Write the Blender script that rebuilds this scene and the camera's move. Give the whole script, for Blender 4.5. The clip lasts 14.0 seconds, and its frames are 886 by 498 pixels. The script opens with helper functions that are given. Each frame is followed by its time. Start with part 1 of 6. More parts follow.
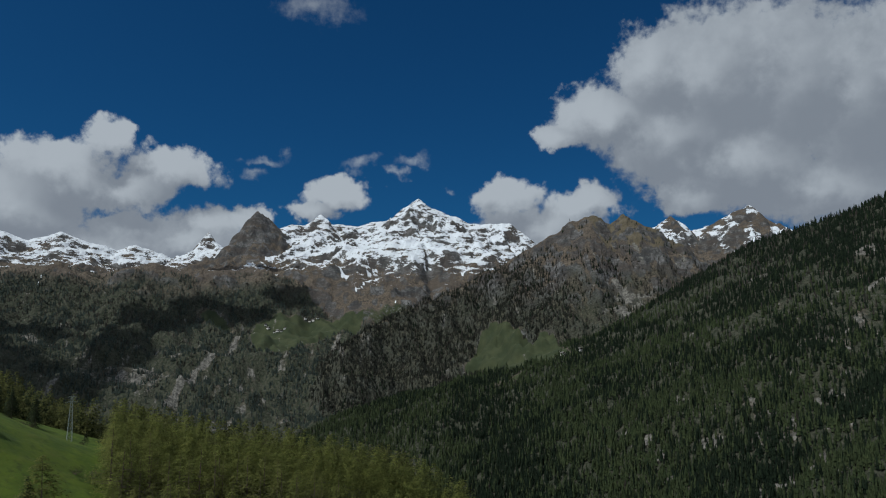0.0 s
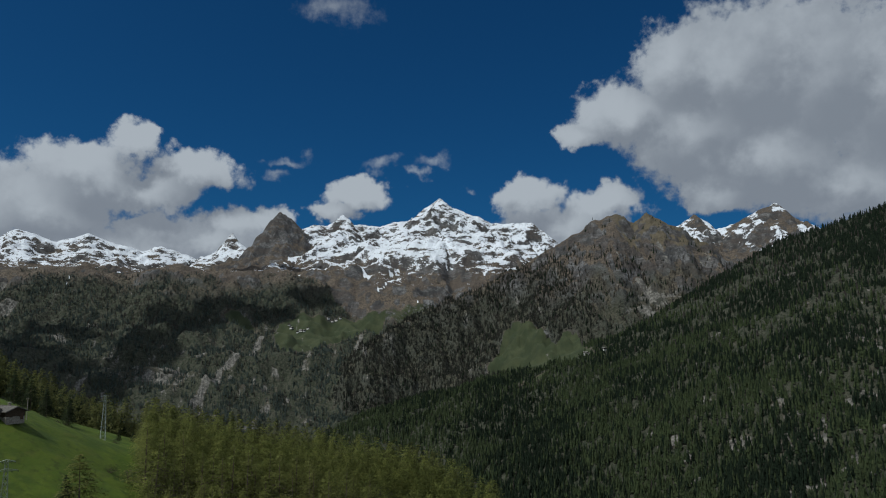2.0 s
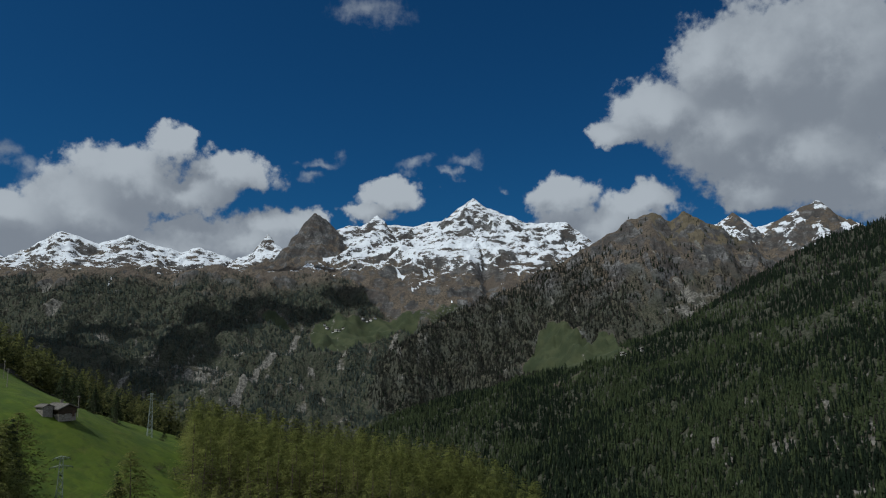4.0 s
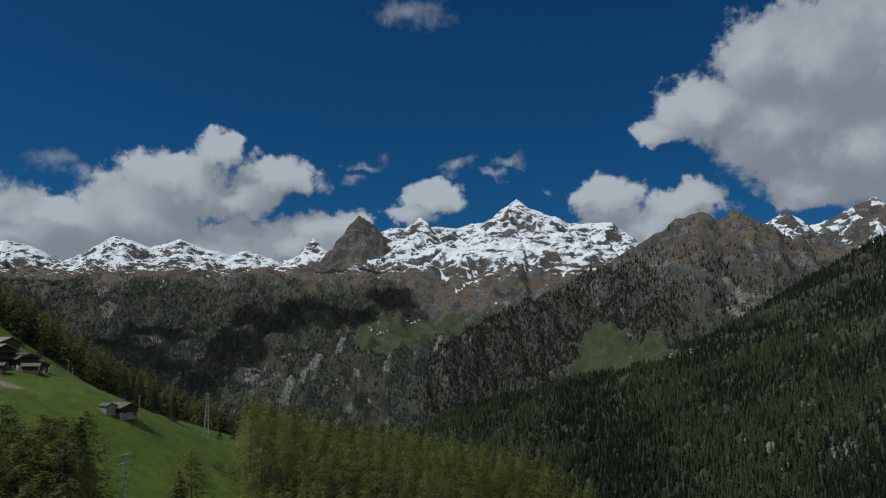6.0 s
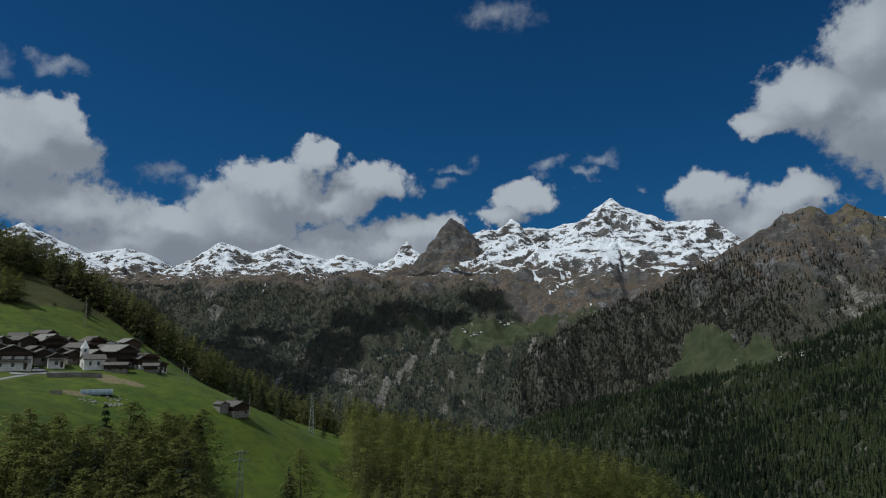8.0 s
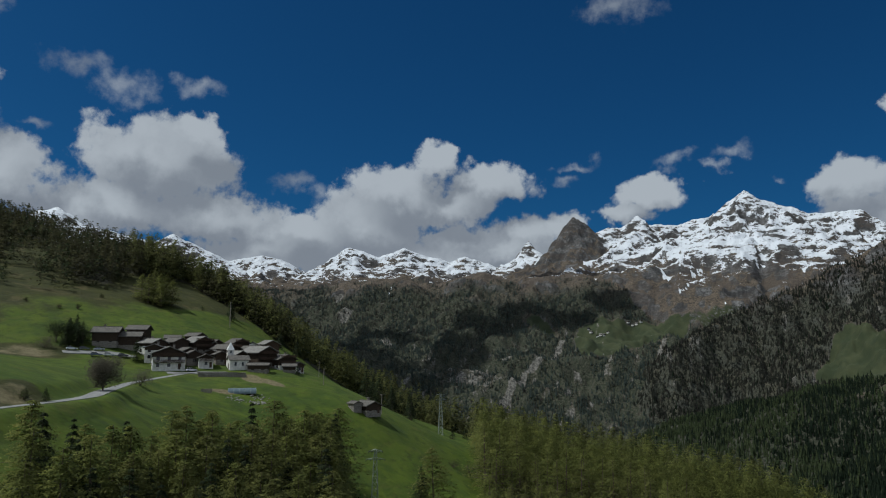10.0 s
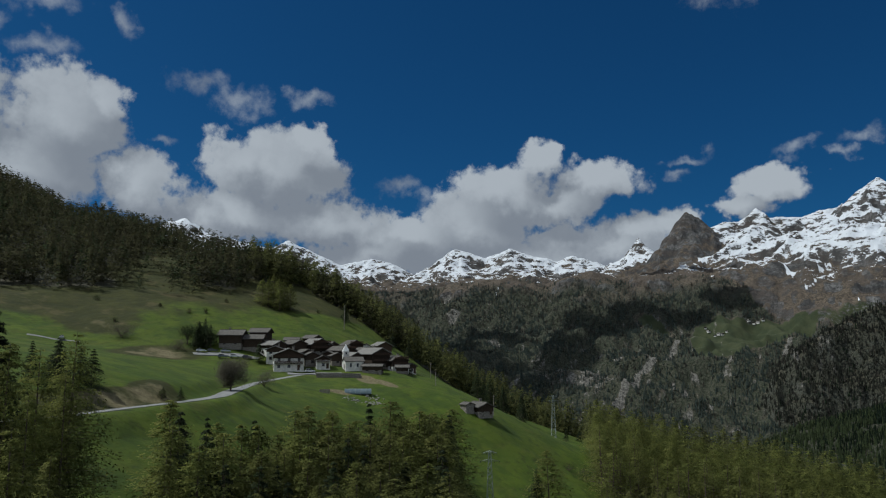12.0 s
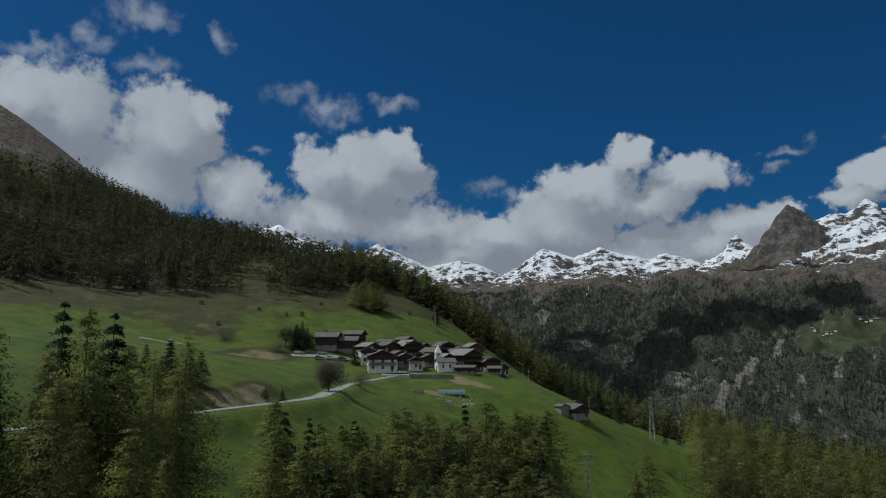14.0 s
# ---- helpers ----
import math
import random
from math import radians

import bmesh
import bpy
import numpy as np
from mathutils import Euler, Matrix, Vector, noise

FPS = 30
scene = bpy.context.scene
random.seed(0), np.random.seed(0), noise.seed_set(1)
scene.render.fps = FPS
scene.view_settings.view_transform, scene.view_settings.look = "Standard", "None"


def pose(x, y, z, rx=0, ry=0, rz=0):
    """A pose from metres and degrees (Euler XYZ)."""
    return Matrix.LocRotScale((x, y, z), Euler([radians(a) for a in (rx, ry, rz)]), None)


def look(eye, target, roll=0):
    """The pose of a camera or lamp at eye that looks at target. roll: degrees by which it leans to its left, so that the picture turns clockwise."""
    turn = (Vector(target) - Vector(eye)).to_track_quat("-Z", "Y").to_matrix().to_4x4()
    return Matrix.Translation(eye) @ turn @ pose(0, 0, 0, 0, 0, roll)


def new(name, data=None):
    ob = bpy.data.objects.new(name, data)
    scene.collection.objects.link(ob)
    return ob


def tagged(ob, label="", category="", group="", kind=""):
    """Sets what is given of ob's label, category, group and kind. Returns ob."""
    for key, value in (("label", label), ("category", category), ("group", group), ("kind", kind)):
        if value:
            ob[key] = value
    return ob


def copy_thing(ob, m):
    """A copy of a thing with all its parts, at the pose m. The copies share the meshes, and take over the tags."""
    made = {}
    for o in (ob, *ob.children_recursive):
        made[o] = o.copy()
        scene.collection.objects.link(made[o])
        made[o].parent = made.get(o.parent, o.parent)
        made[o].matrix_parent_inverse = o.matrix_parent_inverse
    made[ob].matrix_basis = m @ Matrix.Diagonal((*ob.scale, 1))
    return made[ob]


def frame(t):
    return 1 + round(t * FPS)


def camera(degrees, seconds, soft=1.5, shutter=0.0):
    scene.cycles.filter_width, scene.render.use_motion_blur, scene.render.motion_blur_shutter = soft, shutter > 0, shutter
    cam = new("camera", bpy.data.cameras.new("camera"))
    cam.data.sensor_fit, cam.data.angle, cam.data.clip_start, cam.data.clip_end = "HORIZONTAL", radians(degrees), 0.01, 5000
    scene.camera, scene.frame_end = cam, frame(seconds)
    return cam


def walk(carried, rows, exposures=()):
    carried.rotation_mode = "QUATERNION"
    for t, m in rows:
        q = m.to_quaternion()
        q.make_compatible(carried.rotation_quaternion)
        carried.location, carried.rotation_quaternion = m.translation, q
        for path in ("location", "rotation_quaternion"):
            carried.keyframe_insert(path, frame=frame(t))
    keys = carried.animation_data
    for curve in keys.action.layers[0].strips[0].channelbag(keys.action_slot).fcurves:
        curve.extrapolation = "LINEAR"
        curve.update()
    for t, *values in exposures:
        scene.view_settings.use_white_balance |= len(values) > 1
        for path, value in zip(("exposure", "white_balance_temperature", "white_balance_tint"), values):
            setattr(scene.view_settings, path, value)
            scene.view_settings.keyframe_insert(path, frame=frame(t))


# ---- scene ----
cam = camera(64.23, 14.0, 1.15)
walk(cam, [
    (0.0, pose(-0.00, 0.00, 0.00, 97.95, 0.10, -0.00)),
    (0.5, pose(-0.91, 0.49, -0.02, 97.95, 0.12, 0.35)),
    (1.0, pose(-1.84, 0.98, -0.05, 97.95, 0.12, 0.77)),
    (1.5, pose(-2.79, 1.44, -0.09, 97.95, 0.14, 1.19)),
    (2.0, pose(-3.73, 1.91, -0.11, 97.94, 0.11, 1.73)),
    (2.5, pose(-4.63, 2.38, -0.10, 97.93, 0.10, 2.30)),
    (3.0, pose(-5.55, 2.81, -0.14, 97.92, 0.08, 3.05)),
    (5.5, pose(-10.14, 4.72, -0.70, 98.05, -0.07, 6.78)),
    (6.0, pose(-11.07, 5.07, -0.76, 98.08, -0.06, 7.94)),
    (6.5, pose(-11.95, 5.42, -0.77, 98.13, -0.13, 9.50)),
    (7.0, pose(-12.77, 5.73, -0.81, 98.17, -0.12, 11.35)),
    (7.5, pose(-13.45, 6.01, -0.84, 98.19, -0.16, 13.08)),
    (8.0, pose(-13.94, 6.23, -0.85, 98.20, -0.22, 15.41)),
    (10.5, pose(-15.59, 6.77, -0.86, 98.28, -0.16, 27.80)),
    (11.0, pose(-15.90, 6.86, -0.81, 98.29, -0.10, 30.08)),
    (11.5, pose(-16.20, 6.93, -0.75, 98.29, -0.13, 31.92)),
    (12.0, pose(-16.52, 6.96, -0.70, 98.30, -0.08, 34.05)),
    (12.5, pose(-16.89, 7.02, -0.69, 98.32, -0.03, 36.01)),
    (13.0, pose(-17.30, 7.06, -0.69, 98.33, 0.04, 37.86)),
    (13.5, pose(-17.69, 7.13, -0.71, 98.37, 0.10, 39.41)),
    (14.0, pose(-18.06, 7.19, -0.74, 98.39, 0.12, 41.22)),
], [(0.0, 0.0, 5850, 4), (14.0, 0.0, 5850, 4)])

# ---- sky, clouds and sun ----
SUN_AZ, SUN_EL = -124.0, 57.0
# clouds: azimuth, elevation, half width, half height in degrees
CLOUD_EAST = [(21.3, 20.1, 8.2, 6.0), (27.3, 19.6, 7.0, 6.9), (17.1, 21.4, 4.0, 3.4), (12.9, 18.2, 4.5, 2.8), (18.6, 16.4, 6.5, 4.6), (23.0, 14.1, 8.5, 4.4), (31.6, 17.7, 5.9, 6.9), (28.6, 11.8, 8.1, 3.4), (20.0, 11.4, 3.5, 1.6), (9.5, 16.9, 2.3, 1.4), (35.1, 18.6, 6.1, 6.9), (5.4, 12.1, 3.3, 1.9), (11.4, 11.5, 3.8, 1.7), (8.2, 9.9, 5.5, 1.8)]
CLOUD_NORTH = [(-28.0, 7.6, 7.0, 2.2), (-20.0, 7.4, 6.0, 2.0), (-39.0, 7.5, 8.0, 2.4), (-26.1, 15.5, 2.1, 1.7), (-29.2, 13.1, 4.8, 2.5), (-31.6, 10.4, 5.9, 3.4), (-21.5, 13.5, 4.1, 2.0), (-25.1, 11.7, 5.4, 1.8), (-23.4, 8.9, 4.6, 1.7), (-18.6, 9.1, 3.3, 1.8), (-15.8, 9.5, 2.4, 1.4), (-8.5, 12.1, 3.9, 1.6), (-10.3, 10.4, 3.2, 1.1)]
CLOUD_WEST = [(-47.5, 14.3, 5.7, 3.6), (-45.6, 16.4, 2.3, 1.5), (-50.3, 14.2, 3.6, 2.8), (-51.5, 10.6, 6.3, 2.5), (-44.2, 10.5, 6.4, 2.5), (-37.2, 9.3, 6.9, 2.3), (-63.0, 16.0, 4.9, 4.6), (-61.1, 18.1, 2.4, 2.1), (-70.9, 17.0, 5.2, 4.4), (-73.8, 18.0, 4.3, 2.8), (-65.6, 12.4, 7.1, 3.9), (-57.4, 12.3, 3.3, 2.8), (-78.2, 15.7, 4.5, 6.0)]
CLOUD_WISPS = [(-54.1, 20.4, 2.9, 1.1), (-50.6, 19.1, 2.5, 1.3), (-45.2, 19.7, 2.1, 0.8), (-65.6, 24.8, 3.0, 1.5), (-65.0, 20.9, 2.5, 1.0), (-72.6, 21.0, 2.8, 0.7), (-69.2, 22.4, 1.3, 1.3), (-59.6, 23.8, 0.9, 1.2), (-38.1, 13.7, 2.1, 0.9), (-35.8, 12.5, 1.4, 1.1), (-55.9, 15.5, 0.8, 0.4), (-16.0, 13.8, 1.3, 0.5)]
CLOUD_WISPS_EAST = [(-10.7, 26.7, 3.4, 1.1), (-16.0, 13.5, 1.1, 0.5), (-6.7, 14.2, 1.5, 0.6), (-2.6, 14.7, 1.4, 0.6), (-3.9, 13.8, 0.7, 0.4), (0.5, 12.6, 0.6, 0.4), (-15.1, 15.0, 1.8, 0.4)]


def link_chain(tree, kind, *inputs, op=None, **settings):
    """A node of that kind with its inputs set or linked in order."""
    n = tree.nodes.new(kind)
    if op:
        n.operation = op
    for k, v in settings.items():
        n.inputs[k].default_value = v
    for i, v in enumerate(inputs):
        if v is None:
            continue
        if hasattr(v, "is_linked"):
            tree.links.new(v, n.inputs[i])
        else:
            n.inputs[i].default_value = v
    return n


def cloud_group(name, blobs, soft=0.0):
    """Group: a place in the sky (azimuth, elevation) gives the largest nearness to any of the puffs."""
    g = bpy.data.node_groups.new(name, "ShaderNodeTree")
    g.interface.new_socket("Place", in_out="INPUT", socket_type="NodeSocketVector")
    g.interface.new_socket("Field", in_out="OUTPUT", socket_type="NodeSocketFloat")
    gi, go = g.nodes.new("NodeGroupInput"), g.nodes.new("NodeGroupOutput")
    field = None
    for az, el, a, b in blobs:
        d = link_chain(g, "ShaderNodeVectorMath", gi.outputs[0], (az, el, 0.0), op="SUBTRACT")
        s = link_chain(g, "ShaderNodeVectorMath", d.outputs[0], (1 / a, 1 / b, 0.0), op="MULTIPLY")
        ln = link_chain(g, "ShaderNodeVectorMath", s.outputs[0], op="LENGTH")
        f = link_chain(g, "ShaderNodeMath", 1.0, ln.outputs["Value"], op="SUBTRACT")
        if field is None:
            field = f
        else:
            field = link_chain(g, "ShaderNodeMath", field.outputs[0], f.outputs[0], 0.25, op="SMOOTH_MAX")
    g.links.new(field.outputs[0], go.inputs[0])
    return g


def make_world():
    w = bpy.data.worlds.new("sky")
    scene.world = w
    w.use_nodes = True
    t = w.node_tree
    t.nodes.clear()
    L = lambda *a, **k: link_chain(t, *a, **k)
    out, bg = t.nodes.new("ShaderNodeOutputWorld"), t.nodes.new("ShaderNodeBackground")
    sky = t.nodes.new("ShaderNodeTexSky")
    sky.sky_type, sky.sun_disc = "NISHITA", False
    sky.sun_elevation, sky.sun_rotation = radians(SUN_EL), radians(SUN_AZ)
    sky.altitude, sky.air_density, sky.dust_density, sky.ozone_density = 1900, 1.0, 3.2, 4.0
    coord = t.nodes.new("ShaderNodeTexCoord")
    way = coord.outputs["Generated"]
    xyz = L("ShaderNodeSeparateXYZ", way)
    az = L("ShaderNodeMath", L("ShaderNodeMath", xyz.outputs[0], xyz.outputs[1], op="ARCTAN2").outputs[0], 180 / math.pi, op="MULTIPLY")
    el = L("ShaderNodeMath", L("ShaderNodeMath", xyz.outputs[2], op="ARCSINE").outputs[0], 180 / math.pi, op="MULTIPLY")
    place = L("ShaderNodeCombineXYZ", az.outputs[0], el.outputs[0], 0.0).outputs[0]

    def billow(scale, detail, rough):
        return L("ShaderNodeTexNoise", way, Scale=scale, Detail=detail, Roughness=rough)
    n1, n2 = billow(9.0, 3.0, 0.5), billow(27.0, 6.0, 0.56)
    for n, amp in ((n1, 5.0), (n2, 3.6)):
        off = L("ShaderNodeVectorMath", L("ShaderNodeVectorMath", n.outputs["Color"], (0.5, 0.5, 0.5), op="SUBTRACT").outputs[0], (amp, amp * 0.75, 0.0), op="MULTIPLY")
        place = L("ShaderNodeVectorMath", place, off.outputs[0], op="ADD").outputs[0]
    solid = cloud_group("cumulus", CLOUD_EAST + CLOUD_NORTH + CLOUD_WEST)
    thin = cloud_group("wisps", CLOUD_WISPS + CLOUD_WISPS_EAST)

    def use(group, where):
        n = t.nodes.new("ShaderNodeGroup")
        n.node_tree = group
        t.links.new(where, n.inputs[0])
        return n.outputs[0]
    body = use(solid, place)
    lit_place = L("ShaderNodeVectorMath", place, (-1.2, 2.4, 0.0), op="ADD").outputs[0]
    sunward = use(solid, lit_place)
    wisp = use(thin, place)
    grain = billow(70.0, 6.0, 0.6)
    grained = L("ShaderNodeMath", grain.outputs["Fac"], -0.5, op="ADD").outputs[0]
    edge = L("ShaderNodeMath", grained, 0.65, body, op="MULTIPLY_ADD").outputs[0]
    cover = L("ShaderNodeMapRange", edge, 0.02, 0.34, 0.0, 1.0)
    cover.interpolation_type = "SMOOTHSTEP"
    wedge = L("ShaderNodeMath", grained, 1.6, wisp, op="MULTIPLY_ADD").outputs[0]
    wcover = L("ShaderNodeMapRange", wedge, -0.2, 1.3, 0.0, 0.6)
    wcover.interpolation_type = "SMOOTHSTEP"
    total = L("ShaderNodeMath", cover.outputs[0], wcover.outputs[0], op="MAXIMUM")
    # unseen brighter cumulus added over the rest of the sky, as fill light
    aside = L("ShaderNodeMath", L("ShaderNodeMath", L("ShaderNodeMath", az.outputs[0], 20.0, op="ADD").outputs[0], op="ABSOLUTE").outputs[0], -66.0, op="ADD")
    above = L("ShaderNodeMath", el.outputs[0], -36.0, op="ADD")
    rest = L("ShaderNodeMapRange", L("ShaderNodeMath", aside.outputs[0], above.outputs[0], op="MAXIMUM").outputs[0], 0.0, 12.0, 0.0, 1.0)
    flock = L("ShaderNodeMapRange", billow(3.2, 6.0, 0.55).outputs["Fac"], 0.4, 0.5, 0.0, 1.0)
    others = L("ShaderNodeMath", rest.outputs[0], flock.outputs[0], op="MULTIPLY")
    # light: bright towards the sun's side, grey in the depth of the bank
    diff = L("ShaderNodeMath", body, sunward, op="SUBTRACT").outputs[0]
    relief = L("ShaderNodeMath", L("ShaderNodeMath", n2.outputs["Fac"], -0.5, op="ADD").outputs[0], 1.0, diff, op="MULTIPLY_ADD").outputs[0]
    tone = L("ShaderNodeMapRange", relief, -0.35, 0.95, 0.0, 1.0)
    tone.interpolation_type = "SMOOTHSTEP"
    mix = t.nodes.new("ShaderNodeMix")
    mix.data_type = "RGBA"
    t.links.new(tone.outputs[0], mix.inputs[0])
    mix.inputs[6].default_value, mix.inputs[7].default_value = CLOUD_SHADE, CLOUD_LIT
    tint = t.nodes.new("ShaderNodeMix")
    tint.data_type, tint.blend_type = "RGBA", "MULTIPLY"
    tint.inputs[0].default_value = 1.0
    t.links.new(sky.outputs[0], tint.inputs[6])
    tint.inputs[7].default_value = SKY_TINT
    final = t.nodes.new("ShaderNodeMix")
    final.data_type = "RGBA"
    t.links.new(total.outputs[0], final.inputs[0])
    t.links.new(tint.outputs[2], final.inputs[6])
    t.links.new(mix.outputs[2], final.inputs[7])
    whole = t.nodes.new("ShaderNodeMix")
    whole.data_type = "RGBA"
    t.links.new(others.outputs[0], whole.inputs[0])
    t.links.new(final.outputs[2], whole.inputs[6])
    whole.inputs[7].default_value = (5.2, 5.4, 5.9, 1)
    t.links.new(whole.outputs[2], bg.inputs[0])
    bg.inputs[1].default_value = SKY_STRENGTH
    t.links.new(bg.outputs[0], out.inputs[0])


SKY_STRENGTH = 0.1
SKY_TINT = (0.085, 0.262, 0.385, 1)
CLOUD_SHADE, CLOUD_LIT = (2.15, 2.25, 2.5, 1), (4.2, 4.25, 4.4, 1)
make_world()
sun = new("sun", bpy.data.lights.new("sun", "SUN"))
sun.data.energy, sun.data.angle, sun.data.color = 3.5, radians(0.6), (1.0, 0.95, 0.87)
sun_way = Vector((math.sin(radians(SUN_AZ)) * math.cos(radians(SUN_EL)), math.cos(radians(SUN_AZ)) * math.cos(radians(SUN_EL)), math.sin(radians(SUN_EL))))
sun.matrix_world = look(sun_way * 100, (0, 0, 0))


# ---- clouds overhead, above the picture, whose shadows lie on the far slopes ----
def overhead_cloud(x, y, z, a, b, turn, seed):
    """A lumpy cumulus: joined puffs on a flatter base, casting its shade along the sun's rays from a height."""
    rng = np.random.RandomState(seed)
    at = Vector((x, y, z)) + sun_way * ((2700 - z) / sun_way.z)
    bm = bmesh.new()
    for k in range(9):
        ux, uy = rng.uniform(-0.75, 0.75, 2)
        r = 0.45 * (1.1 - 0.6 * math.hypot(ux, uy)) + 0.1
        m = Matrix.Translation((ux * a, uy * b, r * b * 0.5)) @ Matrix.Diagonal((r * a, r * b, r * b * 0.8, 1))
        bmesh.ops.create_icosphere(bm, subdivisions=3, radius=1.0, matrix=m)
    for v in bm.verts:
        v.co += Vector((1, 1, 0.6)) * (b * 0.28 * noise.fractal(v.co / (b * 0.5) + Vector((seed * 9.0, 0, 0)), 1.0, 2.0, 4))
        v.co.z = max(v.co.z, -0.1 * b)
    me = bpy.data.meshes.new("cloud")
    bm.to_mesh(me)
    bm.free()
    for f in me.polygons:
        f.use_smooth = True
    me.materials.append(CLOUD_WHITE)
    ob = new("cloud", me)
    ob.matrix_basis = pose(*at, 0, 0, turn)
    return tagged(ob, "white cumulus cloud drifting high over the valley", "cloud", "clouds over the valley")


CLOUD_WHITE = bpy.data.materials.new("cloud_white")
CLOUD_WHITE.use_nodes = True
CLOUD_WHITE.node_tree.nodes["Principled BSDF"].inputs["Base Color"].default_value = (0.85, 0.86, 0.88, 1)
CLOUD_WHITE.node_tree.nodes["Principled BSDF"].inputs["Roughness"].default_value = 1.0
for k, row in enumerate(((-1340, 2310, -62, 250, 130, 20), (-1188, 2236, -95, 190, 110, 40), (-1160, 2500, -9, 190, 120, 70), (-1172, 2690, 60, 200, 110, 80), (-1150, 2900, 140, 150, 80, 20), (-1600, 2400, -20, 220, 110, 20),
                         (-1018, 3020, 168, 150, 90, 0), (-900, 3035, 150, 160, 95, 5), (-1060, 3600, 400, 170, 60, 5), (-900, 3590, 415, 170, 60, 0), (-700, 3250, 230, 110, 70, 20), (-1500, 2600, 60, 150, 80, 10))):
    overhead_cloud(*row, k + 1)

# ---- materials ----
def material(name):
    m = bpy.data.materials.new(name)
    m.use_nodes = True
    t = m.node_tree
    t.nodes.clear()
    out, b = t.nodes.new("ShaderNodeOutputMaterial"), t.nodes.new("ShaderNodeBsdfPrincipled")
    t.links.new(b.outputs[0], out.inputs[0])
    b.inputs["Specular IOR Level"].default_value = 0.2
    b.inputs["Roughness"].default_value = 0.9
    return m, t, b, (lambda *a, **k: link_chain(t, *a, **k))


def blend(t, fac, a, b, mode="MIX"):
    n = t.nodes.new("ShaderNodeMix")
    n.data_type, n.blend_type = "RGBA", mode
    for sock, v in ((n.inputs[0], fac), (n.inputs[6], a), (n.inputs[7], b)):
        if hasattr(v, "is_linked"):
            t.links.new(v, sock)
        elif sock is n.inputs[0]:
            sock.default_value = v
        else:
            sock.default_value = (*v[:3], 1)
    return n.outputs[2]


def ramp(t, fac, lo, hi, a=0.0, b=1.0):
    n = t.nodes.new("ShaderNodeMapRange")
    n.interpolation_type = "SMOOTHSTEP"
    t.links.new(fac, n.inputs[0])
    for i, v in enumerate((lo, hi, a, b), 1):
        n.inputs[i].default_value = v
    return n.outputs[0]


def add_bump(t, b, height, strength, distance):
    n = t.nodes.new("ShaderNodeBump")
    n.inputs["Strength"].default_value, n.inputs["Distance"].default_value = strength, distance
    t.links.new(height, n.inputs["Height"])
    t.links.new(n.outputs[0], b.inputs["Normal"])


def attr(t, name):
    n = t.nodes.new("ShaderNodeAttribute")
    n.attribute_name = name
    return n.outputs["Fac"]


